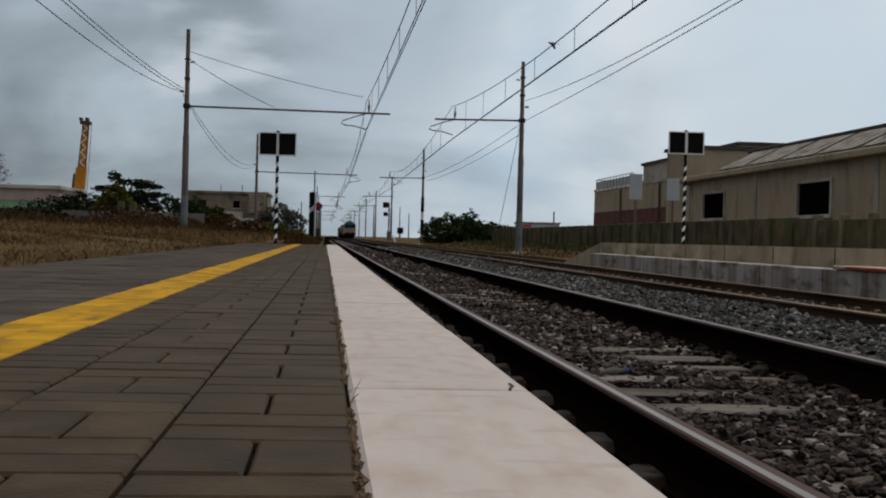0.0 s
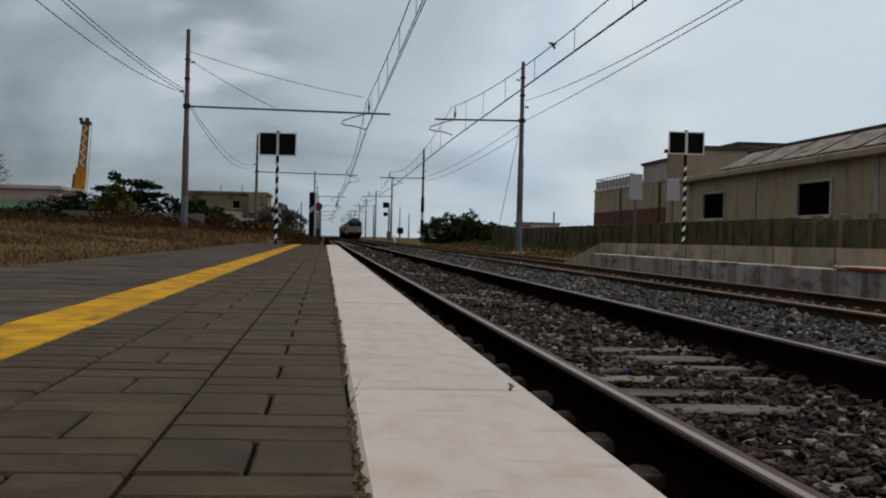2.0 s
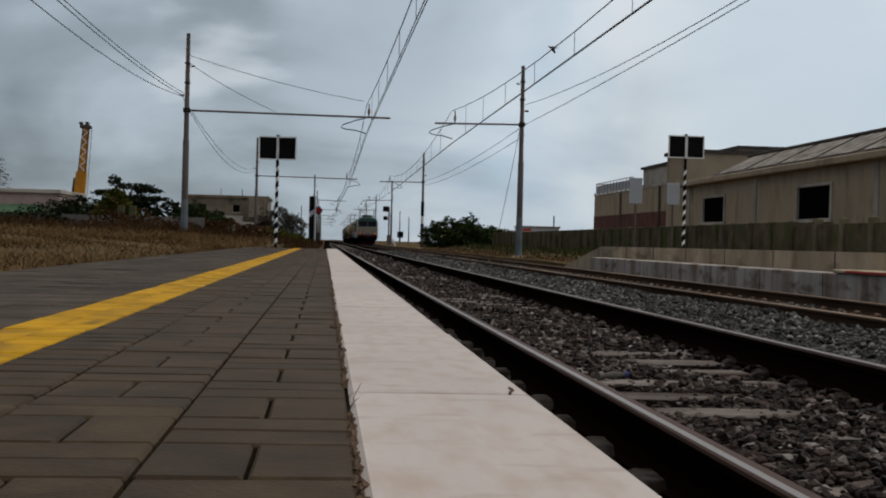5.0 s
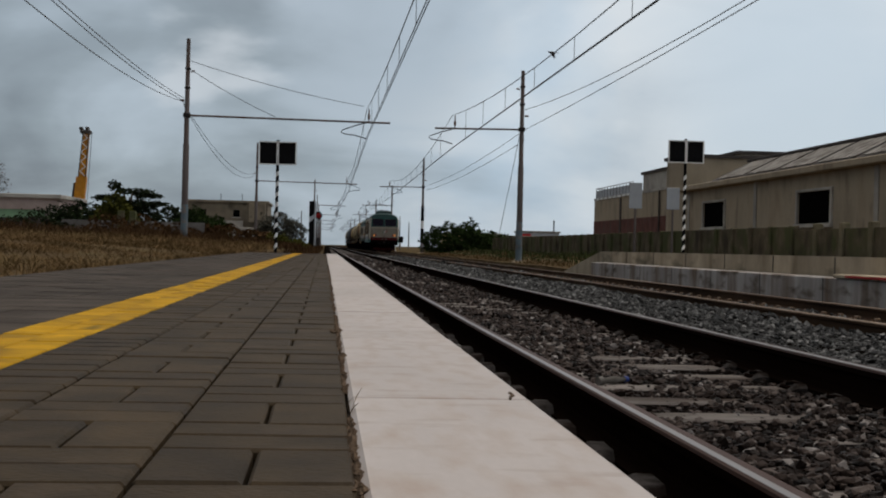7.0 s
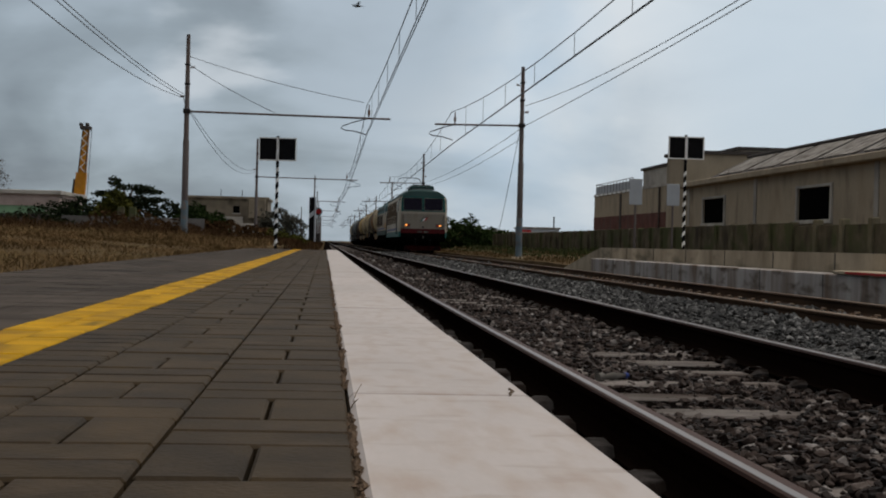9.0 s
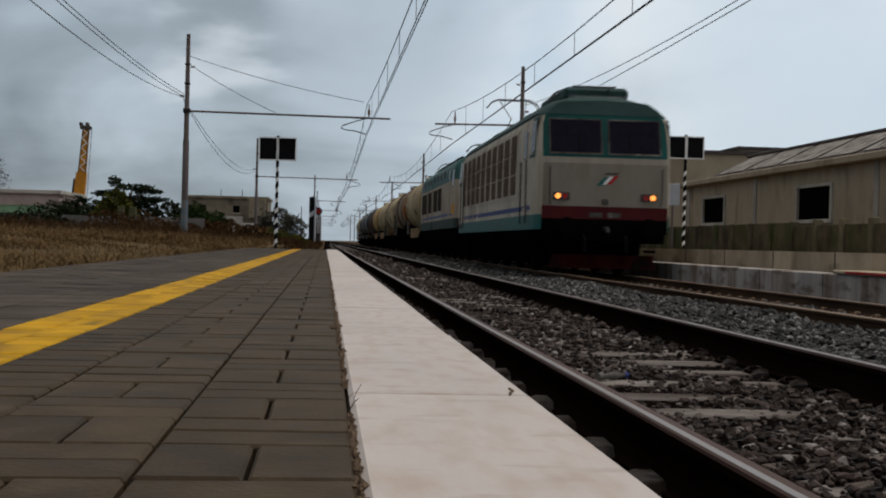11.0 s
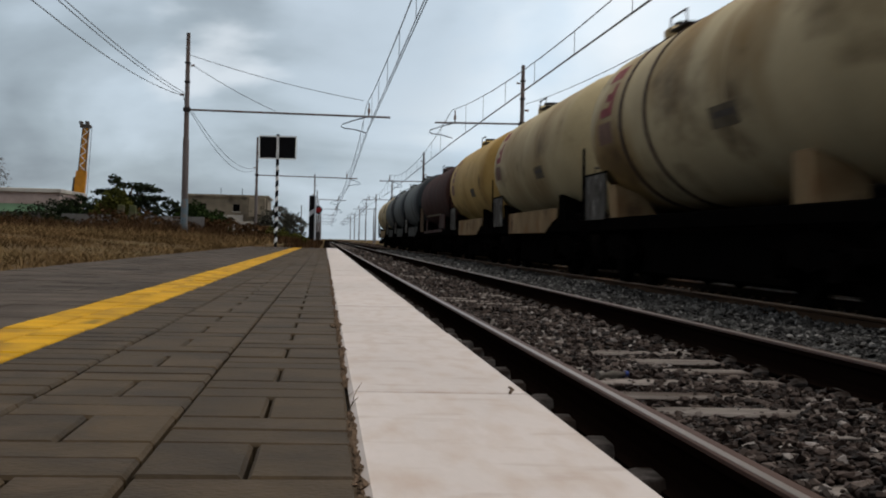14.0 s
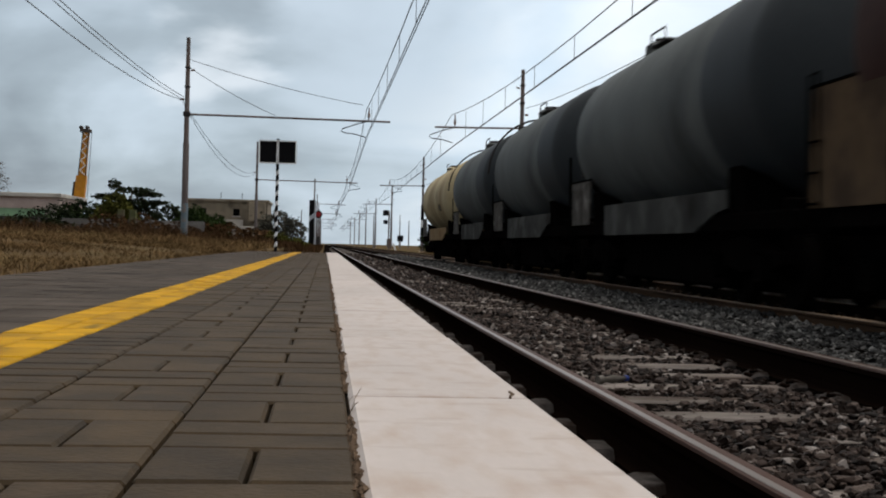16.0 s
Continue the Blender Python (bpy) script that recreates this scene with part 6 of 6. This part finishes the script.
    for yc in (3.2, 8.55, 13.9):
        bogie(e, yc, 1.3, 0.6)
    cab_end(e, 0.0, 1, grilles)
    cab_end(e, L, -1, False)
    return e


def tank_wagon(label, L, paint, r=1.42, zc=2.62, bands=(), band_mat="band_brown", front_mat=None, letters=None, hoops=(), skirt="skirt_rust", hatch=True, plate=True, patch=True, plate_mat="plate_grey", saddle_mat="underframe", plate_top=1.84, truss=False):
    w = thing("tank_wagon", label, "tank wagon", group="tank wagons")
    y0, y1 = 0.75, L - 0.75
    prof = [(y0, 0.0), (y0 + 0.04, r * 0.45), (y0 + 0.13, r * 0.72), (y0 + 0.27, r * 0.9), (y0 + 0.42, r * 0.975), (y0 + 0.6, r)]
    n = 7
    prof += [(y0 + 0.6 + (y1 - y0 - 1.2) * k / n, r) for k in range(1, n)]
    prof += [(y1 - 0.6, r), (y1 - 0.42, r * 0.975), (y1 - 0.27, r * 0.9), (y1 - 0.13, r * 0.72), (y1 - 0.04, r * 0.45), (y1, 0.0)]
    part("tank", S().lathe(prof, (0, 0, zc), "y", 48), paint, w, smooth=True)
    if front_mat:
        part("end_coating", S().lathe([(a, b + 0.006) for a, b in prof if a < y0 + 0.6] + [(y0 + 0.6, r + 0.006), (y0 + 2.4, r + 0.006)], (0, 0, zc), "y", 48), front_mat, w, "darker coating on one end", smooth=True)
    for k in (2, 5):
        y = y0 + 0.6 + (y1 - y0 - 1.2) * k / n
        part("weld_seam", S().lathe([(y - 0.02, r), (y, r + 0.004), (y + 0.02, r)], (0, 0, zc), "y", 48), paint, w, smooth=True)
    for at, wide in bands:
        part("tank_band", S().lathe([(at - wide / 2, r), (at - wide / 2, r + 0.02), (at + wide / 2, r + 0.02), (at + wide / 2, r)], (0, 0, zc), "y", 48), band_mat, w, "dark stained band", smooth=True)
    for at in hoops:
        part("guard_hoop", S().tube([((r + 0.12) * math.cos(radians(a)), at, zc + (r + 0.12) * math.sin(radians(a))) for a in range(0, 181, 12)], 0.03, 6), "steel_dark", w, smooth=True)
    if letters:
        at, mat_name, scale_l = letters
        for s0 in (0, 180):
            for k, (a0, a1, b0, b1) in enumerate(((-14, 0, 0.0, 0.9), (4, 26, 0.0, 0.25), (4, 10, 0.25, 0.8), (14, 20, 0.25, 0.6), (29, 40, 0.0, 0.85))):
                aa, bb = (180 - a1, 180 - a0) if s0 == 180 else (a0, a1)
                c = S().lathe([(at + b0 * scale_l, r + 0.005), (at + b1 * scale_l, r + 0.005)], (0, 0, zc), "y", 8, (aa, bb))
                part("lettering_bar", c, mat_name if k else "letter_brown", w)
    if patch:
        for yy, a in ((L * 0.30, 193),):
            part("data_panel", S().lathe([(yy, r + 0.004), (yy + 1.1, r + 0.004)], (0, 0, zc), "y", 6, (a, a + 11)), "panel_faded", w)
            part("data_bar", S().lathe([(yy + 0.1, r + 0.007), (yy + 0.9, r + 0.007)], (0, 0, zc), "y", 3, (a + 3, a + 6)), "dark_trim", w)
    if hatch:
        part("hatch_dome", S().lathe([(zc + r - 0.08, 0.42), (zc + r + 0.16, 0.42), (zc + r + 0.22, 0.34), (zc + r + 0.24, 0.0)], (0, L - 2.4, 0), "z", 20), paint, w, smooth=True)
        part("hatch_lid", S().lathe([(zc + r + 0.24, 0.28), (zc + r + 0.30, 0.26), (zc + r + 0.31, 0.0)], (0, L - 2.4, 0), "z", 16), "steel_dark", w, smooth=True)
        part("walkway", S().cbox(-0.45, 0.45, L - 3.9, L - 2.86, zc + r + 0.05, zc + r + 0.09, 0.01), "steel_dark", w)
        for s in (-0.45, 0.45):
            part("walkway_rail", S().tube([(s, L - 3.9, zc + r + 0.05), (s, L - 3.85, zc + r + 0.28), (s, L - 2.9, zc + r + 0.28), (s, L - 2.86, zc + r + 0.08)], 0.018, 5), "steel_dark", w)
    # underframe
    for s in (-1, 1):
        a, b = sorted((s * 1.12, s * 1.22))
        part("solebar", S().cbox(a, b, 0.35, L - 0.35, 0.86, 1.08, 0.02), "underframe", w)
        if skirt:
            a, b = sorted((s * 1.225, s * 1.25))
            part("side_panel", S().loft([[(a, y, z0), (b, y, z0), (b, y, 1.36), (a, y, 1.36)] for y, z0 in ((L * 0.20, 1.14), (L * 0.23, 1.10), (L * 0.31, 0.86), (L * 0.75, 0.86))]), skirt, w)
        for yy in (2.3, L - 2.3):
            part("saddle", S().loft([[(s * 0.5, yy - 0.35, 1.05), (s * 1.18, yy - 0.35, 1.05), (s * 1.22, yy - 0.28, 1.62), (s * 0.7, yy - 0.28, 1.42)], [(s * 0.5, yy + 0.35, 1.05), (s * 1.18, yy + 0.35, 1.05), (s * 1.22, yy + 0.28, 1.62), (s * 0.7, yy + 0.28, 1.42)]]), saddle_mat, w)
        if plate:
            a, b = sorted((s * 1.24, s * 1.27))
            part("end_plate", S().loft([[(a, y, 1.06), (b, y, 1.06), (b, y, z1), (a, y, z1)] for y, z1 in ((L - 1.95, plate_top - 0.04), (L - 1.9, plate_top), (L - 0.15, plate_top), (L - 0.1, plate_top - 0.04))]), plate_mat, w, "weathered end panel")
            part("plate_edge", S().tube([(s * 1.26, L - 2.0, plate_top + 0.02), (s * 1.26, L - 0.05, plate_top + 0.02)], 0.022, 5), "underframe", w)
            part("ladder_rail", S().tube([(s * 1.30, L - 0.42, 0.7), (s * 1.34, L - 0.42, 2.35), (s * 1.30, L - 0.08, 2.35), (s * 1.28, L - 0.08, 0.9)], 0.018, 5), "underframe", w)
            for k in range(4):
                part("ladder_rung", S().tube([(s * 1.30, L - 0.42, 0.8 + k * 0.3), (s * 1.30, L - 0.08, 0.8 + k * 0.3)], 0.014, 4), "underframe", w)
    # added solid block, keeps the space below the wagon black
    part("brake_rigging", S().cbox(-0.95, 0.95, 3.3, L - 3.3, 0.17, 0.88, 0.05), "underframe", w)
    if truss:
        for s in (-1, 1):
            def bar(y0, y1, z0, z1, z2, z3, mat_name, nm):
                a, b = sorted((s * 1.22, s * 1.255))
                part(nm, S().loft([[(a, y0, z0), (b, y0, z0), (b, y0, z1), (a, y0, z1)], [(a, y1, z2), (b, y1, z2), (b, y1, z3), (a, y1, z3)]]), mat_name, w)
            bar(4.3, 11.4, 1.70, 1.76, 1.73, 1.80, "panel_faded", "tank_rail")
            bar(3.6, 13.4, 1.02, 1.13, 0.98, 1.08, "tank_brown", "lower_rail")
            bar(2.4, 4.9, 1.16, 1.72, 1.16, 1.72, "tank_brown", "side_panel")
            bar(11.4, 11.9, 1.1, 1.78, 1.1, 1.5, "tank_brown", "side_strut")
    # centre sill made deeper, to block the view through below
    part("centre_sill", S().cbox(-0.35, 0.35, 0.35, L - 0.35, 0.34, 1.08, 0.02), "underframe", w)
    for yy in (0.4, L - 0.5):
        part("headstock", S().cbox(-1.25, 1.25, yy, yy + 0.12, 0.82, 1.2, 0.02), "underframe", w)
    part("end_platform", S().cbox(-1.2, 1.2, L - 0.95, L - 0.4, 1.09, 1.13, 0.01), "steel_dark", w)
    part("end_railing", S().tube([(-1.15, L - 0.45, 1.1), (-1.15, L - 0.45, 2.0), (1.15, L - 0.45, 2.0), (1.15, L - 0.45, 1.1)], 0.02, 5), "steel_dark", w)
    part("brake_tank", S().lathe([(L / 2 - 0.9, 0.0), (L / 2 - 0.85, 0.2), (L / 2 + 0.5, 0.2), (L / 2 + 0.55, 0.0)], (0.4, 0, 0.62), "y", 12), "underframe", w)
    part("brake_rod", S().tube([(-0.9, 2.0, 0.7), (-0.9, L - 2.0, 0.7)], 0.03, 5), "underframe", w)
    for yc in (2.3, L - 2.3):
        bogie(w, yc)
    buffers(w, 0.4, -1)
    buffers(w, L - 0.4, 1)
    return w


TRAIN = [
    (0.0, locomotive("off-white and teal electric locomotive with brown side grilles", True)),
    (18.3, locomotive("dull teal and white articulated locomotive with brown windows", False)),
    (36.3, tank_wagon("cream tank wagon with red bars and a tan side panel", 13.2, "tank_cream", letters=(10.5, "letter_red", 1.0))),
    (49.9, tank_wagon("grey and rust tank wagon with dark brown bands", 13.0, "tank_rust", r=1.38, bands=((3.8, 0.45), (7.0, 0.25), (8.2, 0.3), (9.0, 0.35), (11.2, 0.3)), skirt=None, plate_top=2.22, front_mat="rust_coat", patch=False)),
    (63.4, tank_wagon("cream tank wagon with two dark straps and red bars", 13.6, "tank_grey_cream", bands=((8.3, 0.12), (9.9, 0.16)), letters=(10.6, "letter_red", 1.1), skirt=None, saddle_mat="skirt_rust")),
    (77.3, tank_wagon("dirty cream tank wagon with red bars on its end", 13.1, "tank_cream", letters=(10.5, "letter_red", 1.0))),
    (90.6, tank_wagon("ochre yellow tank wagon with brown bars and stains", 12.8, "tank_yellow", letters=(9.9, "letter_brown", 1.0))),
    (103.6, tank_wagon("dark brown tank wagon with a tan end plate", 15.9, "tank_brown", r=1.34, zc=2.56, skirt=None, patch=False, plate_mat="plate_tan", plate_top=2.22, truss=True)),
    (119.7, tank_wagon("grey tank wagon with a dark end", 12.7, "tank_grey", front_mat="tank_dark", skirt="skirt_dark", patch=False)),
    (132.5, tank_wagon("grey tank wagon with a guard hoop", 11.9, "tank_grey", front_mat="tank_dark", hoops=(11.0,), skirt="skirt_dark", patch=False)),
    (144.5, tank_wagon("dark grey tank wagon with a guard hoop", 11.8, "tank_grey", front_mat="tank_dark", hoops=(11.0,), skirt="skirt_dark", patch=False)),
    (156.4, tank_wagon("dirty cream tank wagon at the tail of the train", 15.0, "tank_cream", skirt="skirt_rust")),
]
tail = TRAIN[-1][1]
for s in (-1, 1):
    part("tail_lamp", S().cbox(s * 1.0 - 0.09, s * 1.0 + 0.09, 14.68, 14.8, 1.3, 1.55, 0.02), "white_paint", tail)

# a small bird, perched on the messenger wire until it takes off
BIRD_Y = 36.2
bird = thing("bird", "small dark bird that leaves its perch on the wire", "bird", (6.0, BIRD_Y, 6.1))
part("body", S().lathe([(-0.09, 0.0), (-0.06, 0.028), (0.0, 0.038), (0.06, 0.026), (0.12, 0.006)], (0, 0, 0.035), "x", 10), "feather", bird, smooth=True)
part("head", S().lathe([(-0.12, 0.0), (-0.11, 0.018), (-0.09, 0.024), (-0.07, 0.018)], (0, 0, 0.055), "x", 8), "feather", bird, smooth=True)
part("beak", S().lathe([(-0.145, 0.0), (-0.115, 0.008)], (0, 0, 0.055), "x", 6), "dark_trim", bird)
wings = []
for s in (-1, 1):
    wings.append(part("wing", S().loft([[(-0.04, 0, 0.0), (0.05, 0, 0.0), (0.05, 0, 0.01), (-0.04, 0, 0.01)], [(0.0, s * 0.09, 0.0), (0.06, s * 0.09, 0.0), (0.06, s * 0.09, 0.008), (0.0, s * 0.09, 0.008)], [(0.07, s * 0.17, 0.0), (0.08, s * 0.17, 0.0), (0.08, s * 0.17, 0.005), (0.07, s * 0.17, 0.005)]]), "feather", bird))
part("tail", S().cbox(0.1, 0.18, -0.02, 0.02, 0.03, 0.036, 0.002), "feather", bird)


# a crushed plastic bottle among the stones
bottle = thing("plastic_bottle", "crushed clear plastic bottle lying on the ballast", "litter", (1.44, 6.76, -0.150), 35)
part("bottle_body", S().lathe([(-0.07, 0.0), (-0.07, 0.02), (-0.04, 0.022), (-0.01, 0.014), (0.04, 0.022), (0.08, 0.016), (0.11, 0.012), (0.13, 0.012)], (0, 0, 0), "x", 12), "plate_grey", bottle, smooth=True)
part("bottle_cap", S().lathe([(0.128, 0.0), (0.128, 0.015), (0.148, 0.015), (0.148, 0.0)], (0, 0, 0), "x", 10), "loco_blue", bottle)


# ---- paving, piece by piece ----
def paving():
    slab_len = 1.2
    sl = S().cbox(0.0375, EDGE_X, 0.0025, slab_len - 0.0025, -0.075, 0.0, 0.006).mesh("edge_slab", "white_stone")
    y = 0.64 - 12 * slab_len
    while y < PLAT_END - 0.2:
        o = part("edge_slab", sl, None, platform)
        o.location = (0, y, PLAT_Z + 0.003 + rng.uniform(-0.0012, 0.0012))
        y += slab_len
    part("edge_face", S().box(0.2, 0.255, -14, PLAT_END, -0.42, PLAT_Z - 0.074), "concrete", platform)
    crack = S()
    for a, b in (((0.258, 1.842), (0.261, 1.864)), ((0.261, 1.864), (0.268, 1.884)), ((0.268, 1.884), (0.267, 1.917))):
        crack.tube([(*a, PLAT_Z + 0.0045), (*b, PLAT_Z + 0.0045)], 0.0022, 5)
    part("edge_crack", crack, "mortar", platform, "dark chipped crack in the stone edge")
    # crumbled mortar along the slab joint
    r = random.Random(8)
    crumbs = S()
    yy = 0.8
    while yy < 14:
        if noise.noise((yy * 2.5, 0, 0)) > -0.15:
            q = r.uniform(0.003, 0.009) * (1.3 if noise.noise((yy * 5, 2, 0)) > 0.2 else 0.8)
            x = 0.034 + r.uniform(-0.003, 0.006)
            crumbs.add([(x + q * a * r.uniform(0.7, 1.3), yy + q * b * r.uniform(0.8, 2.5), PLAT_Z - 0.003 + q * c * r.uniform(0.7, 1.3)) for a, b, c in ((1, 0, 0), (-1, 0, 0), (0, 1, 0), (0, -1, 0), (0, 0, 1), (0, 0, -1))],
                       [(0, 2, 4), (2, 1, 4), (1, 3, 4), (3, 0, 4), (2, 0, 5), (1, 2, 5), (3, 1, 5), (0, 3, 5)])
        yy += r.uniform(0.004, 0.02)
    for yc, big in ((3.25, 0.015), (3.3, 0.010), (1.16, 0.006), (1.25, 0.005), (1.08, 0.006), (1.52, 0.005), (2.2, 0.005), (5.2, 0.012), (5.6, 0.010)):
        for _ in range(9):
            q = big * r.uniform(0.35, 0.8)
            x, yy = 0.036 + r.gauss(0, big * 0.45), yc + r.gauss(0, big * 1.6)
            crumbs.add([(x + q * a * r.uniform(0.7, 1.3), yy + q * b * r.uniform(0.8, 1.5), PLAT_Z + 0.002 + q * c * r.uniform(0.5, 1.0)) for a, b, c in ((1, 0, 0), (-1, 0, 0), (0, 1, 0), (0, -1, 0), (0, 0, 1), (0, 0, -1))],
                       [(0, 2, 4), (2, 1, 4), (1, 3, 4), (3, 0, 4), (2, 0, 5), (1, 2, 5), (3, 1, 5), (0, 3, 5)])
    tagged(part("joint_mortar", crumbs, "mortar", platform, "crumbling brown mortar along the stone edge"), kind="stuff")
    gap, c = 0.0045, 0.004
    across = S().cbox(-0.1 + gap / 2, 0.1 - gap / 2, -0.05 + gap / 2, 0.05 - gap / 2, -0.055, 0.0, c)
    along = S().cbox(-0.05 + gap / 2, 0.05 - gap / 2, -0.1 + gap / 2, 0.1 - gap / 2, -0.055, 0.0, c)
    across_me, along_me = across.mesh("paver", "paver"), along.mesh("paver", "paver")
    y_half = S().cbox(-0.0725 + gap / 2, 0.0725 - gap / 2, -0.05 + gap / 2, 0.05 - gap / 2, -0.055, 0.0, c).mesh("paver", "paver")
    yel = S().cbox(-0.045 + gap / 4, 0.045 - gap / 4, -0.1 + gap / 4, 0.1 - gap / 4, -0.055, 0.001, c * 0.7)
    yel_me = yel.mesh("yellow_paver", "yellow_paint")
    rest, rest_yellow, rest_grey = S(), S(), S()

    def lay(shape, me, rest_shape, name, x, y, tilt, count_it):
        z = PLAT_Z + rng.uniform(-0.0016, 0.0012)
        if count_it:
            o = part(name, me, None, platform)
            o.location = (x, y, z)
            o.rotation_euler = (rng.uniform(-tilt, tilt), rng.uniform(-tilt, tilt), 0)
        else:
            rest_shape.add([(p[0] + x, p[1] + y, p[2] + z) for p in shape.v], shape.f)

    cols = [(-0.065, 0), (-0.265, 1)]
    n_cells = int((PLAT_END - 0.79) / 0.2) + 8
    for ci in range(-72, n_cells):
        yc = 1.29 + 0.2 * (ci - 2)
        if yc > PLAT_END - 0.1:
            break
        near = 0.9 < yc < 8.2
        for x, k in cols:
            if (ci + k) % 2 == 0:
                lay(along, along_me, rest, "paver", x - 0.05, yc, 0.006, near)
                lay(along, along_me, rest, "paver", x + 0.05, yc, 0.006, near)
            else:
                lay(across, across_me, rest, "paver", x, yc - 0.05, 0.006, near)
                lay(across, across_me, rest, "paver", x, yc + 0.05, 0.006, near)
        for e in (-0.05, 0.05):
            rest.cbox(-0.51 + gap / 2, -0.365 - gap / 2, yc + e - 0.05 + gap / 2, yc + e + 0.05 - gap / 2, PLAT_Z - 0.055, PLAT_Z + rng.uniform(-0.0016, 0.001), c)
        for x in (-0.555, -0.645):
            lay(yel, yel_me, rest_yellow, "yellow_paver", x, yc, 0.003, 2.0 < yc < 9.0)
        for j in range(5):
            x = -0.79 - 0.2 * j
            z = PLAT_Z + rng.uniform(-0.0012, 0.001)
            if (ci + j) % 2 == 0:
                for e in (-0.05, 0.05):
                    rest_grey.box(x + e - 0.05 + gap / 3, x + e + 0.05 - gap / 3, yc - 0.1 + gap / 3, yc + 0.1 - gap / 3, PLAT_Z - 0.05, z)
            else:
                for e in (-0.05, 0.05):
                    rest_grey.box(x - 0.1 + gap / 3, x + 0.1 - gap / 3, yc + e - 0.05 + gap / 3, yc + e + 0.05 - gap / 3, PLAT_Z - 0.05, z)
    tagged(part("far_pavers", rest, "paver", platform), kind="stuff")
    tagged(part("far_yellow_pavers", rest_yellow, "yellow_paint", platform), kind="stuff")
    tagged(part("grey_pavers", rest_grey, "paver_grey", platform), kind="stuff")


paving()

# a dry weed in the slab joint
weed = thing("dry_weed", "thin dry weed stalk growing in the slab joint", "weed", (0.037, 1.72, PLAT_Z))
for k, (dx, dy, h) in enumerate(((0.014, 0.01, 0.028), (-0.006, -0.02, 0.014), (0.01, -0.015, 0.012))):
    part("stalk", S().tube([(0, 0, -0.004), (dx * 0.5, dy * 0.5, h * 0.6), (dx, dy, h)], [0.0007, 0.0006, 0.0003], 4), "dry_grass", weed)


def motions():
    # the train runs in on the second track; y of the leading buffer line at each time
    for offset, vehicle in TRAIN:
        walk(vehicle, [(t, pose(T2_X, y + offset + 0.3, T2_Z)) for t, y in ((0.0, 328.0), (3.5, 232.4), (7.0, 137.0), (9.0, 82.4), (11.3, 20.2), (13.6, -42.0), (16.0, -106.9))])
    # the bird sits on the wire, takes off and crosses the sky
    walk(bird, [(t, pose(x, BIRD_Y, z)) for t, x, z in ((0.0, 5.985, 5.792), (3.0, 5.985, 5.792), (7.0, 5.985, 5.792), (7.7, 5.985, 5.792), (7.8, 5.80, 5.91), (8.0, 5.40, 6.20), (8.2, 4.76, 6.46), (8.6, 3.01, 6.78), (9.0, 0.70, 6.73), (9.2, -0.70, 6.59), (10.5, -10.50, 5.90), (12.0, -22.00, 7.50), (16.0, -55.00, 12.00))])
    for side, wing in zip((-1, 1), wings):
        rows = [(0.0, pose(0, side * 0.02, 0.045, side * -70)), (7.6, pose(0, side * 0.02, 0.045, side * -70))]
        rows += [(7.7 + 0.1 * k, pose(0, side * 0.02, 0.045, side * (35 if k % 2 else -25))) for k in range(18)]
        walk(wing, rows + [(16.0, pose(0, side * 0.02, 0.045, 0))])


motions()
